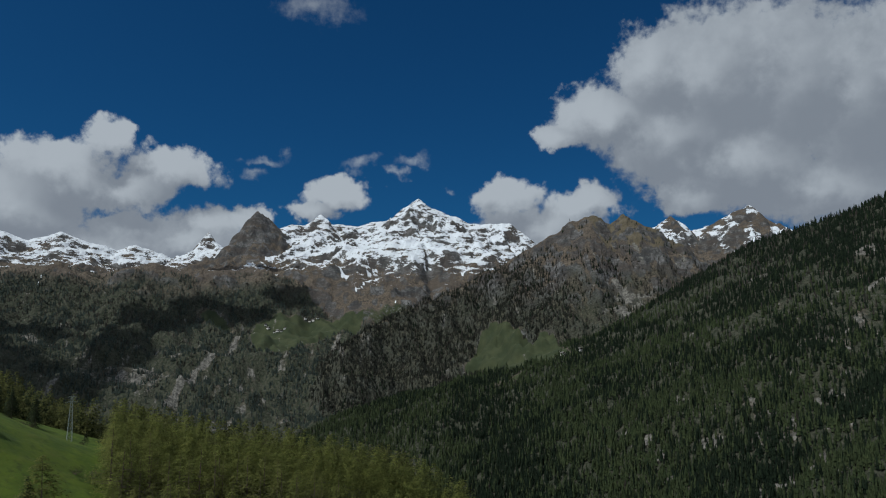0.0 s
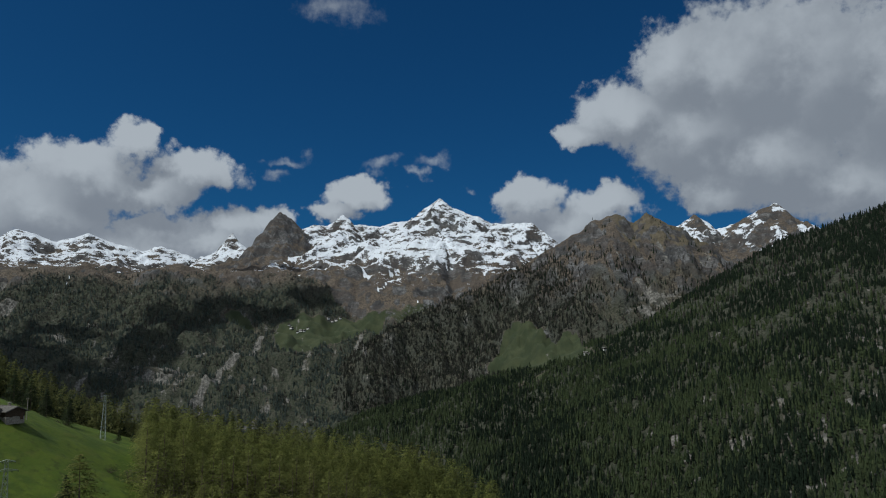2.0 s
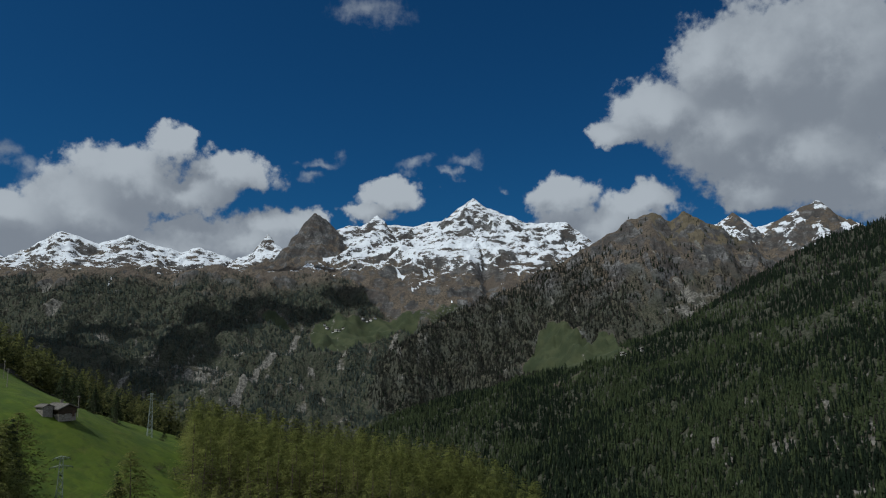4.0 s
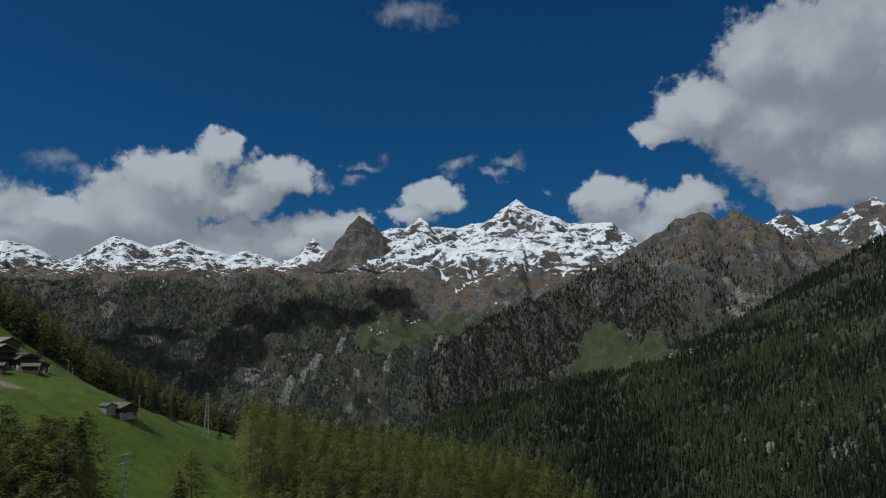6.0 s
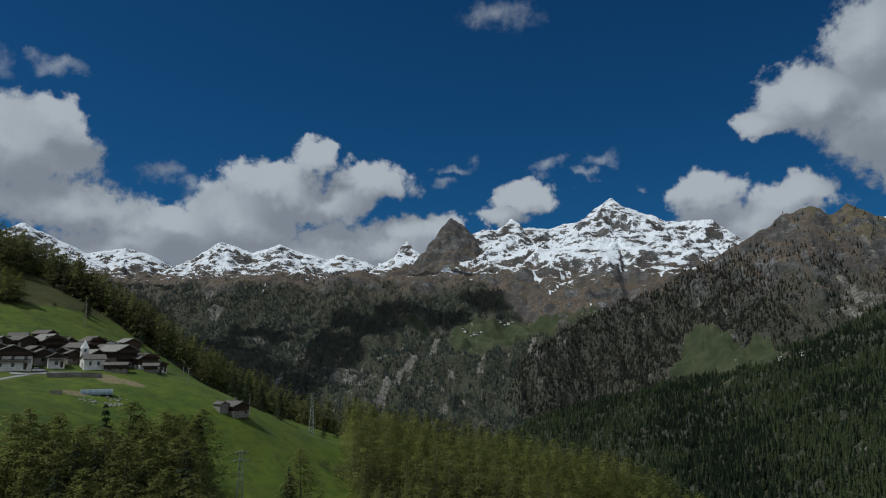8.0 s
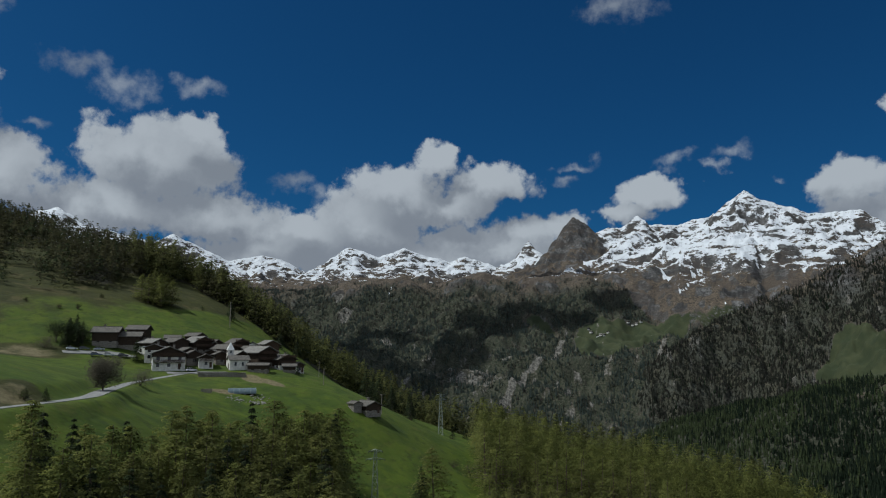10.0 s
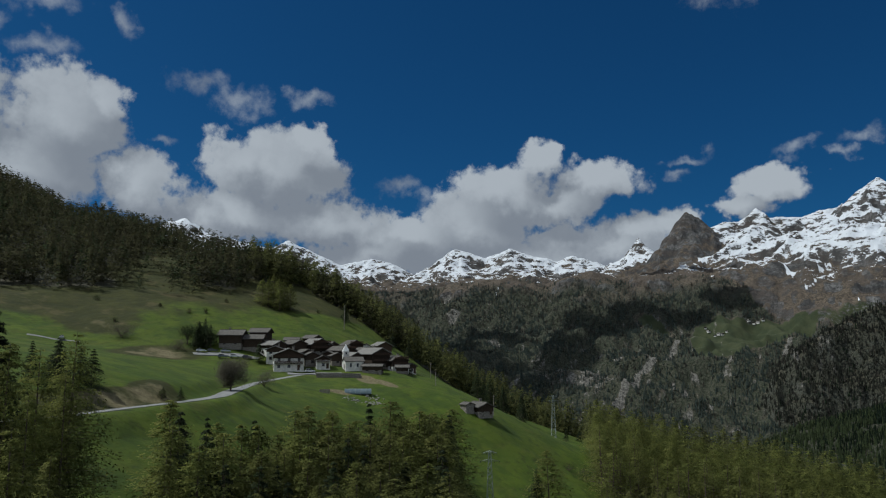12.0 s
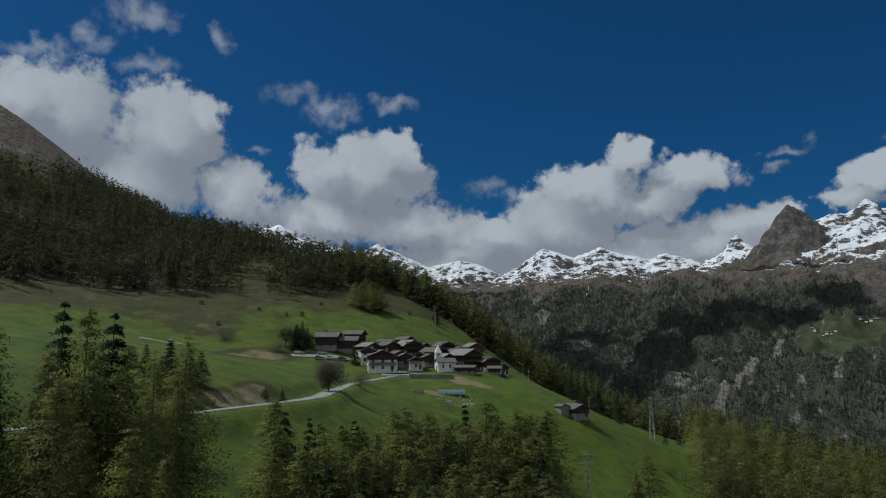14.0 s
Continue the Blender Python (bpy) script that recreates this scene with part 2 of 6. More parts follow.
def terrain_material():
    m, t, b, L = material("terrain")
    pos = t.nodes.new("ShaderNodeNewGeometry")
    p, nz = pos.outputs["Position"], L("ShaderNodeSeparateXYZ", pos.outputs["Normal"]).outputs[2]

    def noise_at(size, detail=6.0, rough=0.6, stretch=None):
        v = p
        if stretch:
            v = L("ShaderNodeVectorMath", p, stretch, op="MULTIPLY").outputs[0]
        return L("ShaderNodeTexNoise", v, Scale=1.0 / size, Detail=detail, Roughness=rough).outputs["Fac"]
    big, mid, small, tiny = noise_at(160), noise_at(45), noise_at(9), noise_at(1.2)
    ribs = noise_at(38, 7.0, 0.65, (1.0, 0.3, 0.3))
    strata = noise_at(75, 6.0, 0.68, (0.5, 0.6, 2.0))
    ledges = noise_at(36, 7.0, 0.7, (0.35, 0.45, 1.7))
    fine_ledges = noise_at(9, 5.0, 0.7, (0.7, 0.6, 1.0))
    rock = blend(t, ramp(t, mid, 0.4, 0.6), (0.045, 0.045, 0.045), (0.16, 0.155, 0.15))
    rock = blend(t, ramp(t, strata, 0.42, 0.6), rock, (0.07, 0.058, 0.05))
    rock = blend(t, ramp(t, small, 0.4, 0.62, 0.0, 0.7), rock, (0.045, 0.043, 0.04))
    heath = blend(t, ramp(t, small, 0.38, 0.62), (0.054, 0.044, 0.034), (0.125, 0.098, 0.07))
    heath = blend(t, ramp(t, big, 0.4, 0.65, 0.0, 0.8), heath, (0.07, 0.056, 0.045))
    heath = blend(t, ramp(t, L("ShaderNodeMath", L("ShaderNodeMath", small, -0.5, op="ADD").outputs[0], 1.2, attr(t, "tan"), op="MULTIPLY_ADD").outputs[0], 0.25, 0.7), heath, blend(t, ramp(t, mid, 0.35, 0.65), (0.078, 0.064, 0.04), (0.112, 0.092, 0.06)))
    steep = ramp(t, L("ShaderNodeMath", ribs, -0.75, nz, op="MULTIPLY_ADD").outputs[0], 0.25, 0.33)
    col = blend(t, steep, rock, heath)
    # woodland floor
    floor = blend(t, ramp(t, small, 0.35, 0.65), (0.022, 0.028, 0.015), (0.056, 0.055, 0.038))
    col = blend(t, attr(t, "wood"), col, floor)
    # pasture
    lush = blend(t, ramp(t, small, 0.3, 0.7), (0.035, 0.063, 0.004), (0.066, 0.096, 0.006))
    lush = blend(t, ramp(t, tiny, 0.35, 0.7, 0.0, 0.4), lush, (0.054, 0.058, 0.008))
    lush = blend(t, ramp(t, mid, 0.42, 0.62, 0.0, 0.45), lush, (0.056, 0.072, 0.005))
    lush = blend(t, ramp(t, noise_at(4, 5.0, 0.7), 0.48, 0.68, 0.0, 0.75), lush, (0.022, 0.032, 0.004))
    lush = blend(t, ramp(t, noise_at(14, 5.0, 0.65), 0.48, 0.62, 0.0, 0.55), lush, (0.022, 0.042, 0.004))
    lush = blend(t, ramp(t, noise_at(7, 5.0, 0.7, (1.0, 0.35, 1.0)), 0.54, 0.68, 0.0, 0.5), lush, (0.072, 0.076, 0.012))
    poor = blend(t, ramp(t, small, 0.3, 0.7), (0.022, 0.025, 0.004), (0.040, 0.041, 0.007))
    poor = blend(t, ramp(t, noise_at(25), 0.5, 0.68, 0.0, 0.45), poor, (0.050, 0.042, 0.015))
    poor = blend(t, ramp(t, noise_at(3.5, 6.0, 0.7), 0.5, 0.68, 0.0, 0.6), poor, (0.025, 0.029, 0.007))
    poor = blend(t, ramp(t, noise_at(2.2, 4.0, 0.6), 0.52, 0.64, 0.0, 0.75), poor, (0.022, 0.025, 0.006))
    poor = blend(t, ramp(t, noise_at(11, 5.0, 0.65), 0.54, 0.66, 0.0, 0.6), poor, (0.077, 0.063, 0.025))
    la = attr(t, "lush")
    grass = blend(t, ramp(t, L("ShaderNodeMath", L("ShaderNodeMath", small, -0.5, op="ADD").outputs[0], 0.5, la, op="MULTIPLY_ADD").outputs[0], 0.35, 0.65), poor, lush)
    grass = blend(t, ramp(t, la, 1.2, 1.6), grass, blend(t, ramp(t, mid, 0.35, 0.65), (0.025, 0.033, 0.014), (0.042, 0.048, 0.021)))
    col = blend(t, ramp(t, L("ShaderNodeMath", L("ShaderNodeMath", small, -0.5, op="ADD").outputs[0], 0.7, attr(t, "grass"), op="MULTIPLY_ADD").outputs[0], 0.4, 0.6), col, grass)
    # scree, landslips, bare earth
    stone = blend(t, ramp(t, small, 0.35, 0.65), (0.075, 0.07, 0.06), (0.19, 0.178, 0.155))
    col = blend(t, ramp(t, L("ShaderNodeMath", L("ShaderNodeMath", mid, -0.5, op="ADD").outputs[0], 1.6, attr(t, "stone"), op="MULTIPLY_ADD").outputs[0], 0.42, 0.6), col, stone)
    soil = blend(t, ramp(t, tiny, 0.3, 0.7), (0.085, 0.07, 0.035), (0.15, 0.128, 0.068))
    col = blend(t, ramp(t, L("ShaderNodeMath", L("ShaderNodeMath", small, -0.5, op="ADD").outputs[0], 0.8, attr(t, "soil"), op="MULTIPLY_ADD").outputs[0], 0.4, 0.6), col, soil)
    # snow lies on the gentle ledges and thins out downwards
    where = ramp(t, noise_at(260, 3.0, 0.5, (0.8, 1.0, 1.5)), 0.42, 0.62, 1.3, 4.2)
    s = L("ShaderNodeMath", L("ShaderNodeMath", ledges, -0.485, op="ADD").outputs[0], where, attr(t, "snow"), op="MULTIPLY_ADD").outputs[0]
    s = L("ShaderNodeMath", L("ShaderNodeMath", fine_ledges, -0.5, op="ADD").outputs[0], 1.5, s, op="MULTIPLY_ADD").outputs[0]
    s = L("ShaderNodeMath", L("ShaderNodeMath", nz, -0.78, op="ADD").outputs[0], 1.9, s, op="MULTIPLY_ADD").outputs[0]
    s = ramp(t, s, 0.44, 0.54)
    col = blend(t, s, col, (0.62, 0.64, 0.67))
    t.links.new(col, b.inputs["Base Color"])
    h = L("ShaderNodeMath", ribs, 2.0, small, op="MULTIPLY_ADD").outputs[0]
    add_bump(t, b, h, 1.0, 9.0)
    bump = [n for n in t.nodes if n.type == "BUMP"][0]
    t.links.new(ramp(t, attr(t, "grass"), 0.1, 0.6, 1.0, 0.13), bump.inputs["Strength"])
    return m


def leaf_material(name, lo, hi, dead=(0.09, 0.07, 0.045), per_tree=True, dead_part=0.35):
    m, t, b, L = material(name)
    geo = t.nodes.new("ShaderNodeNewGeometry")
    info = t.nodes.new("ShaderNodeObjectInfo")
    p = geo.outputs["Position"]
    low = L("ShaderNodeTexNoise", p, Scale=0.28 if per_tree else 0.09, Detail=3.0).outputs["Fac"]
    c = blend(t, ramp(t, L("ShaderNodeMath", geo.outputs["Random Per Island"], 0.22, low, op="MULTIPLY_ADD").outputs[0], 0.35, 0.85), lo, hi)
    tree = info.outputs["Random"] if per_tree else L("ShaderNodeTexNoise", p, Scale=0.03, Detail=3.0).outputs["Fac"]
    c = blend(t, ramp(t, tree, 0.2, 0.9, 0.0, 0.5), c, tuple(0.5 * (a + d) for a, d in zip(lo, dead)))
    stand = L("ShaderNodeTexNoise", L("ShaderNodeVectorMath", p, (1.0, 1.0, 1.3), op="MULTIPLY").outputs[0], Scale=0.15, Detail=2.0).outputs["Fac"]
    c = blend(t, ramp(t, stand, 0.48, 0.64, 0.0, 0.6), c, tuple(0.6 * a for a in lo))
    n = L("ShaderNodeTexNoise", p, Scale=0.35, Detail=4.0).outputs["Fac"]
    c = blend(t, ramp(t, n, 0.45, 0.75, 0.0, dead_part), c, dead)
    t.links.new(c, b.inputs["Base Color"])
    tr = t.nodes.new("ShaderNodeBsdfTranslucent")
    t.links.new(c, tr.inputs[0])
    ms = t.nodes.new("ShaderNodeMixShader")
    ms.inputs[0].default_value = 0.5
    t.links.new(b.outputs[0], ms.inputs[1])
    t.links.new(tr.outputs[0], ms.inputs[2])
    out = [n for n in t.nodes if n.type == "OUTPUT_MATERIAL"][0]
    t.links.new(ms.outputs[0], out.inputs[0])
    return m


def surface(name, a, b_col, size, rough=0.85, bump=0.3, metal=0.0, stretch=(1, 1, 1), streak=0.3):
    """A grained, slightly stained surface, in metres."""
    m, t, b, L = material(name)
    co = t.nodes.new("ShaderNodeTexCoord").outputs["Object"]
    info = t.nodes.new("ShaderNodeObjectInfo").outputs["Random"]
    v = L("ShaderNodeVectorMath", co, stretch, op="MULTIPLY").outputs[0]
    n1 = L("ShaderNodeTexNoise", v, Scale=1.0 / size, Detail=6.0, Roughness=0.65).outputs["Fac"]
    n2 = L("ShaderNodeTexNoise", co, Scale=0.35 / size, Detail=3.0).outputs["Fac"]
    c = blend(t, ramp(t, n1, 0.3, 0.7), a, b_col)
    c = blend(t, ramp(t, n2, 0.45, 0.75, 0.0, streak), c, tuple(0.55 * x for x in a))
    c = blend(t, ramp(t, info, 0.0, 1.0, 0.0, 0.35), c, tuple(0.7 * x for x in b_col))
    t.links.new(c, b.inputs["Base Color"])
    b.inputs["Roughness"].default_value, b.inputs["Metallic"].default_value = rough, metal
    if bump:
        add_bump(t, b, n1, bump, size * 0.3)
    return m


TERRAIN = terrain_material()
LARCH = leaf_material("larch_needles", (0.104, 0.124, 0.03), (0.21, 0.22, 0.058), (0.155, 0.13, 0.056), True, 0.3)
SPRUCE = leaf_material("spruce_needles", (0.026, 0.042, 0.018), (0.06, 0.078, 0.032), (0.045, 0.04, 0.028))
FAR_SPRUCE = leaf_material("wood_dark", (0.010, 0.021, 0.012), (0.029, 0.047, 0.023), (0.028, 0.03, 0.018), False, 0.3)
# paler and bluer than the other woods: distance haze put into the base colour
FAR_HAZED = leaf_material("wood_hazed", (0.052, 0.072, 0.062), (0.108, 0.135, 0.11), (0.099, 0.105, 0.094), False, 0.3)
FAR_LARCH = leaf_material("wood_green", (0.048, 0.072, 0.03), (0.095, 0.122, 0.05), (0.06, 0.05, 0.032), False, 0.3)
FAR_MID = leaf_material("wood_mixed", (0.026, 0.031, 0.024), (0.062, 0.066, 0.05), (0.06, 0.05, 0.038), False, 0.4)
FAR_BARE = leaf_material("wood_brown", (0.052, 0.047, 0.04), (0.1, 0.088, 0.068), (0.069, 0.064, 0.057), False, 0.3)
TWIGS = leaf_material("bare_twigs", (0.095, 0.088, 0.062), (0.17, 0.158, 0.115), (0.12, 0.105, 0.08))
BARK = surface("bark", (0.06, 0.045, 0.035), (0.13, 0.1, 0.08), 0.3, bump=0.6, stretch=(1, 1, 0.2))

# ---- landform: one height function for the whole valley ----
RNG = np.random.RandomState(7)
PERM = np.concatenate([RNG.permutation(512)] * 2)
ANGLE = RNG.rand(512) * 2 * np.pi
GX, GY = np.cos(ANGLE), np.sin(ANGLE)


def perlin(x, y):
    xi, yi = np.floor(x).astype(int), np.floor(y).astype(int)
    fx, fy = x - xi, y - yi
    u, v = fx * fx * fx * (fx * (fx * 6 - 15) + 10), fy * fy * fy * (fy * (fy * 6 - 15) + 10)

    def corner(i, j):
        g = PERM[(PERM[(xi + i) & 511] + yi + j) & 511]
        return GX[g] * (fx - i) + GY[g] * (fy - j)
    a, b = corner(0, 0), corner(1, 0)
    c, d = corner(0, 1), corner(1, 1)
    return (a + (b - a) * u + (c + (d - c) * u - a - (b - a) * u) * v) * 1.5


def fbm(x, y, size, octaves=4, gain=0.5):
    total, amp = 0.0, 1.0
    for o in range(octaves):
        k = 2.03 ** o / size
        total = total + amp * perlin(x * k + 17.3 * o, y * k - 9.1 * o)
        amp *= gain
    return total


def ridged(x, y, size, octaves=5, gain=0.55):
    total, amp = 0.0, 1.0
    for o in range(octaves):
        k = 2.1 ** o / size
        total = total + amp * (1 - 2 * np.abs(perlin(x * k + 31.7 * o, y * k + 5.9 * o)))
        amp *= gain
    return total / 2


# crest lines: x, y, z in metres
SNOW_MAIN = [(-1028, 4175, 691), (-917, 4201, 736), (-812, 4243, 737), (-760, 4273, 812), (-693, 4294, 759), (-525, 4348, 747),
             (-440, 4378, 785), (-335, 4407, 793), (-258, 4422, 876), (-158, 4437, 949), (-67, 4439, 887), (167, 4427, 778),
             (416, 4400, 776), (484, 4373, 721), (584, 4341, 619), (781, 4279, 523), (1041, 4224, 454)]
SNOW_WEST = [(-3934, 2696, 828), (-3876, 2779, 855), (-3742, 2875, 742), (-3428, 3094, 652), (-3359, 3169, 710), (-3276, 3255, 654),
             (-3115, 3408, 558), (-2970, 3535, 602), (-2875, 3613, 579), (-2773, 3691, 515), (-2714, 3734, 488), (-2654, 3777, 535),
             (-2577, 3830, 634), (-2515, 3871, 669), (-2362, 3965, 609), (-2221, 4045, 674), (-2144, 4086, 638), (-1944, 4185, 579),
             (-1864, 4220, 618), (-1788, 4253, 590), (-1592, 4329, 520)]
TRIANGLE = [(-1560, 4335, 545), (-1505, 4339, 624), (-1451, 4347, 717), (-1399, 4374, 631), (-1351, 4410, 542)]
SNOW_EAST = [(1179, 4322, 694), (1326, 4279, 746), (1397, 4257, 795), (1510, 4218, 694), (1632, 4172, 734), (1707, 4142, 787),
             (1809, 4098, 829), (1862, 4075, 763), (1953, 4032, 695), (2127, 3943, 582)]
# spurs that run down from the brown summits towards the valley
BROWN_SPURS = [[(604, 2765, 515), (545, 2650, 425), (500, 2540, 318), (455, 2440, 215), (425, 2360, 120)],
               [(713, 2749, 522), (716, 2640, 428), (702, 2540, 322), (690, 2450, 225)],
               [(376, 2795, 395), (318, 2680, 285), (262, 2560, 170), (225, 2480, 100)],
               [(832, 2726, 450), (850, 2620, 355), (846, 2520, 262)], [(501, 2785, 478), (438, 2690, 372), (382, 2590, 262), (350, 2500, 165)],
               [(663, 2751, 485), (640, 2640, 372), (610, 2530, 262), (585, 2440, 165)]]
SNOW_SPURS = [[(-158, 4437, 940), (-200, 4330, 800), (-262, 4230, 672), (-300, 4130, 570)], [(-67, 4439, 880), (10, 4330, 745), (30, 4220, 640), (70, 4110, 545)],
              [(-760, 4273, 805), (-735, 4180, 690), (-700, 4090, 585), (-690, 4010, 500)], [(-440, 4378, 780), (-452, 4280, 665), (-480, 4190, 580)],
              [(416, 4400, 770), (380, 4300, 650), (400, 4190, 540)], [(167, 4427, 772), (190, 4320, 660), (230, 4220, 560)]]
HORN = [(-1120, 4000, 722), (-1073, 4009, 778), (-1000, 4045, 748), (-965, 4085, 705)]
BROWN = [(-329, 2529, 31), (-180, 2694, 118), (36, 2780, 228), (194, 2793, 301), (376, 2795, 399), (501, 2785, 482), (604, 2765, 521),
         (663, 2751, 487), (713, 2749, 530), (832, 2726, 455), (984, 2675, 326), (1075, 2640, 272)]
WOODED = [(1700, 1560, 575), (1414, 1877, 485), (1296, 2020, 438), (1198, 2114, 391), (1098, 2213, 362), (1020, 2283, 340), (912, 2328, 264),
          (775, 2324, 163), (568, 2260, 36)]
TERRACE = [(700, 2300, 90), (568, 2260, 36), (413, 2212, -36), (252, 2186, -78), (64, 2249, -125), (-118, 2347, -216)]
PLATEAU = [(-2900, 2500, 220), (-2637, 2650, 249), (-2420, 2822, 300), (-2235, 2969, 300), (-2042, 3105, 355), (-1762, 3197, 375), (-1595, 3283, 345), (-1397, 3372, 404),
           (-1253, 3428, 374), (-1026, 3503, 382), (-786, 3564, 380), (-590, 3602, 350), (-390, 3629, 295), (-186, 3645, 238), (18, 3600, 195), (220, 3560, 170), (420, 3500, 120)]
# near hillside: knots of its surface
HILL_TOP = [(-1006, 163, 365), (-933, 263, 286), (-878, 274, 258), (-786, 294, 194), (-685, 327, 134), (-633, 341, 109), (-537, 382, 83), (-433, 383, 56),
            (-346, 329, 41), (-309, 337, 22), (-281, 347, 2), (-249, 358, -21), (-217, 377, -38), (-179, 373, -46),
            (-500, 520, 30), (-400, 500, 0), (-300, 480, -48), (-230, 500, -85), (-150, 480, -100), (-640, 120, 140), (-800, 0, 260),
            (-900, 430, 170), (-760, 480, 70), (-640, 500, 40), (-1060, 330, 270), (-1200, 180, 430)]
HILL_MEADOW = [(-450, 134, 56), (-422, 154, 40), (-373, 192, 32), (-342, 242, 32), (-341, 291, 37), (-309, 202, 15), (-308, 165, 5), (-262, 200, -3),
               (-235, 207, -9), (-206, 224, -11), (-200, 258, -10), (-171, 136, -11), (-150, 114, -11), (-140, 76, -11), (-123, 40, -10), (-110, 0, -8),
               (-236, 149, -3), (-375, 137, 27), (-182, 195, -17), (-154, 238, -24), (-144, 211, -34), (-240, 60, 8), (-250, -60, 20)]
HILL_FOOT = [(-118, 181, -47), (-124, 259, -47), (-164, 318, -42), (-132, 295, -42), (-94, 293, -54), (-51, 314, -60), (-29, 338, -67), (20, 345, -87),
             (-107, 100, -31), (-115, 134, -36), (-135, 179, -38), (-93, 50, -23), (-92, 38, -21), (-70, 10, -30), (-18, 7, -65), (60, 100, -110),
             (0, 150, -86), (-40, 200, -72), (60, 250, -116), (-60, -80, -30), (120, -100, -120)]
KNOTS = np.array(HILL_TOP + HILL_MEADOW + HILL_FOOT, float)


def thin_plate(points):
    """Weights of the smooth surface through the knots."""
    p = points[:, :2] / 100
    d2 = ((p[:, None] - p[None]) ** 2).sum(-1)
    k = 0.5 * d2 * np.log(d2 + 1e-9) + np.eye(len(p)) * 0.02
    q = np.column_stack([np.ones(len(p)), p])
    a = np.block([[k, q], [q.T, np.zeros((3, 3))]])
    return np.linalg.solve(a, np.concatenate([points[:, 2], np.zeros(3)]))


HILL = thin_plate(KNOTS)
ROAD = [(-223, 214, -9.6), (-216, 194, -10.6), (-200, 168, -11.0), (-182, 148, -11.0), (-168, 132, -11.0), (-155, 118, -11.2), (-147, 103, -11.2), (-141, 86, -11.2), (-135, 73, -11.2),
        (-130, 57, -11.0), (-124, 46, -10.6), (-118, 34, -10.2), (-108, 0, -9.0), (-104, -60, -8.0)]


def hill_height(x, y):
    z = HILL[-3] + HILL[-2] * x / 100 + HILL[-1] * y / 100
    for (px, py, _), w in zip(KNOTS, HILL):
        d2 = ((x - px) ** 2 + (y - py) ** 2) / 1e4
        z = z + w * 0.5 * d2 * np.log(d2 + 1e-9)
    # the road's bench cut into the slope
    cut = np.full(np.shape(x), 1e5)
    level = np.zeros(np.shape(x))
    for (ax, ay, az), (bx, by, bz) in zip(ROAD, ROAD[1:]):
        ux, uy = bx - ax, by - ay
        s = np.clip(((x - ax) * ux + (y - ay) * uy) / (ux * ux + uy * uy), 0, 1)
        d = np.hypot(x - ax - s * ux, y - ay - s * uy)
        level = np.where(d < cut, az + s * (bz - az), level)
        cut = np.minimum(cut, d)
    k = np.clip((cut - 2.2) / 5.0, 0, 1)
    k = k * k * (3 - 2 * k)
    out = np.hypot(x + 620, y - 150)
    z = np.clip(z, -400, 700) - np.clip(out - 720, 0, None) * 0.75
    z = z + fbm(x, y, 22, 3) * 0.5 + fbm(x + 300, y, 90, 2) * 1.2 * np.clip((np.hypot(x + 206, y - 216) - 60) / 100, 0, 1)
    return level + (z - level) * k


def crest_height(x, y, line, drop_d, drop_z):
    """Highest of the slopes that fall away from each stretch of a crest line, and the way to the crest."""
    best, near = np.full(x.shape, -1e4), np.full(x.shape, 1e5)
    for (ax, ay, az), (bx, by, bz) in zip(line, line[1:]):
        ux, uy = bx - ax, by - ay
        s = np.clip(((x - ax) * ux + (y - ay) * uy) / (ux * ux + uy * uy), 0, 1)
        d = np.hypot(x - ax - s * ux, y - ay - s * uy)
        best = np.maximum(best, az + s * (bz - az) - np.interp(d, drop_d, drop_z))
        near = np.minimum(near, d)
    return best, near


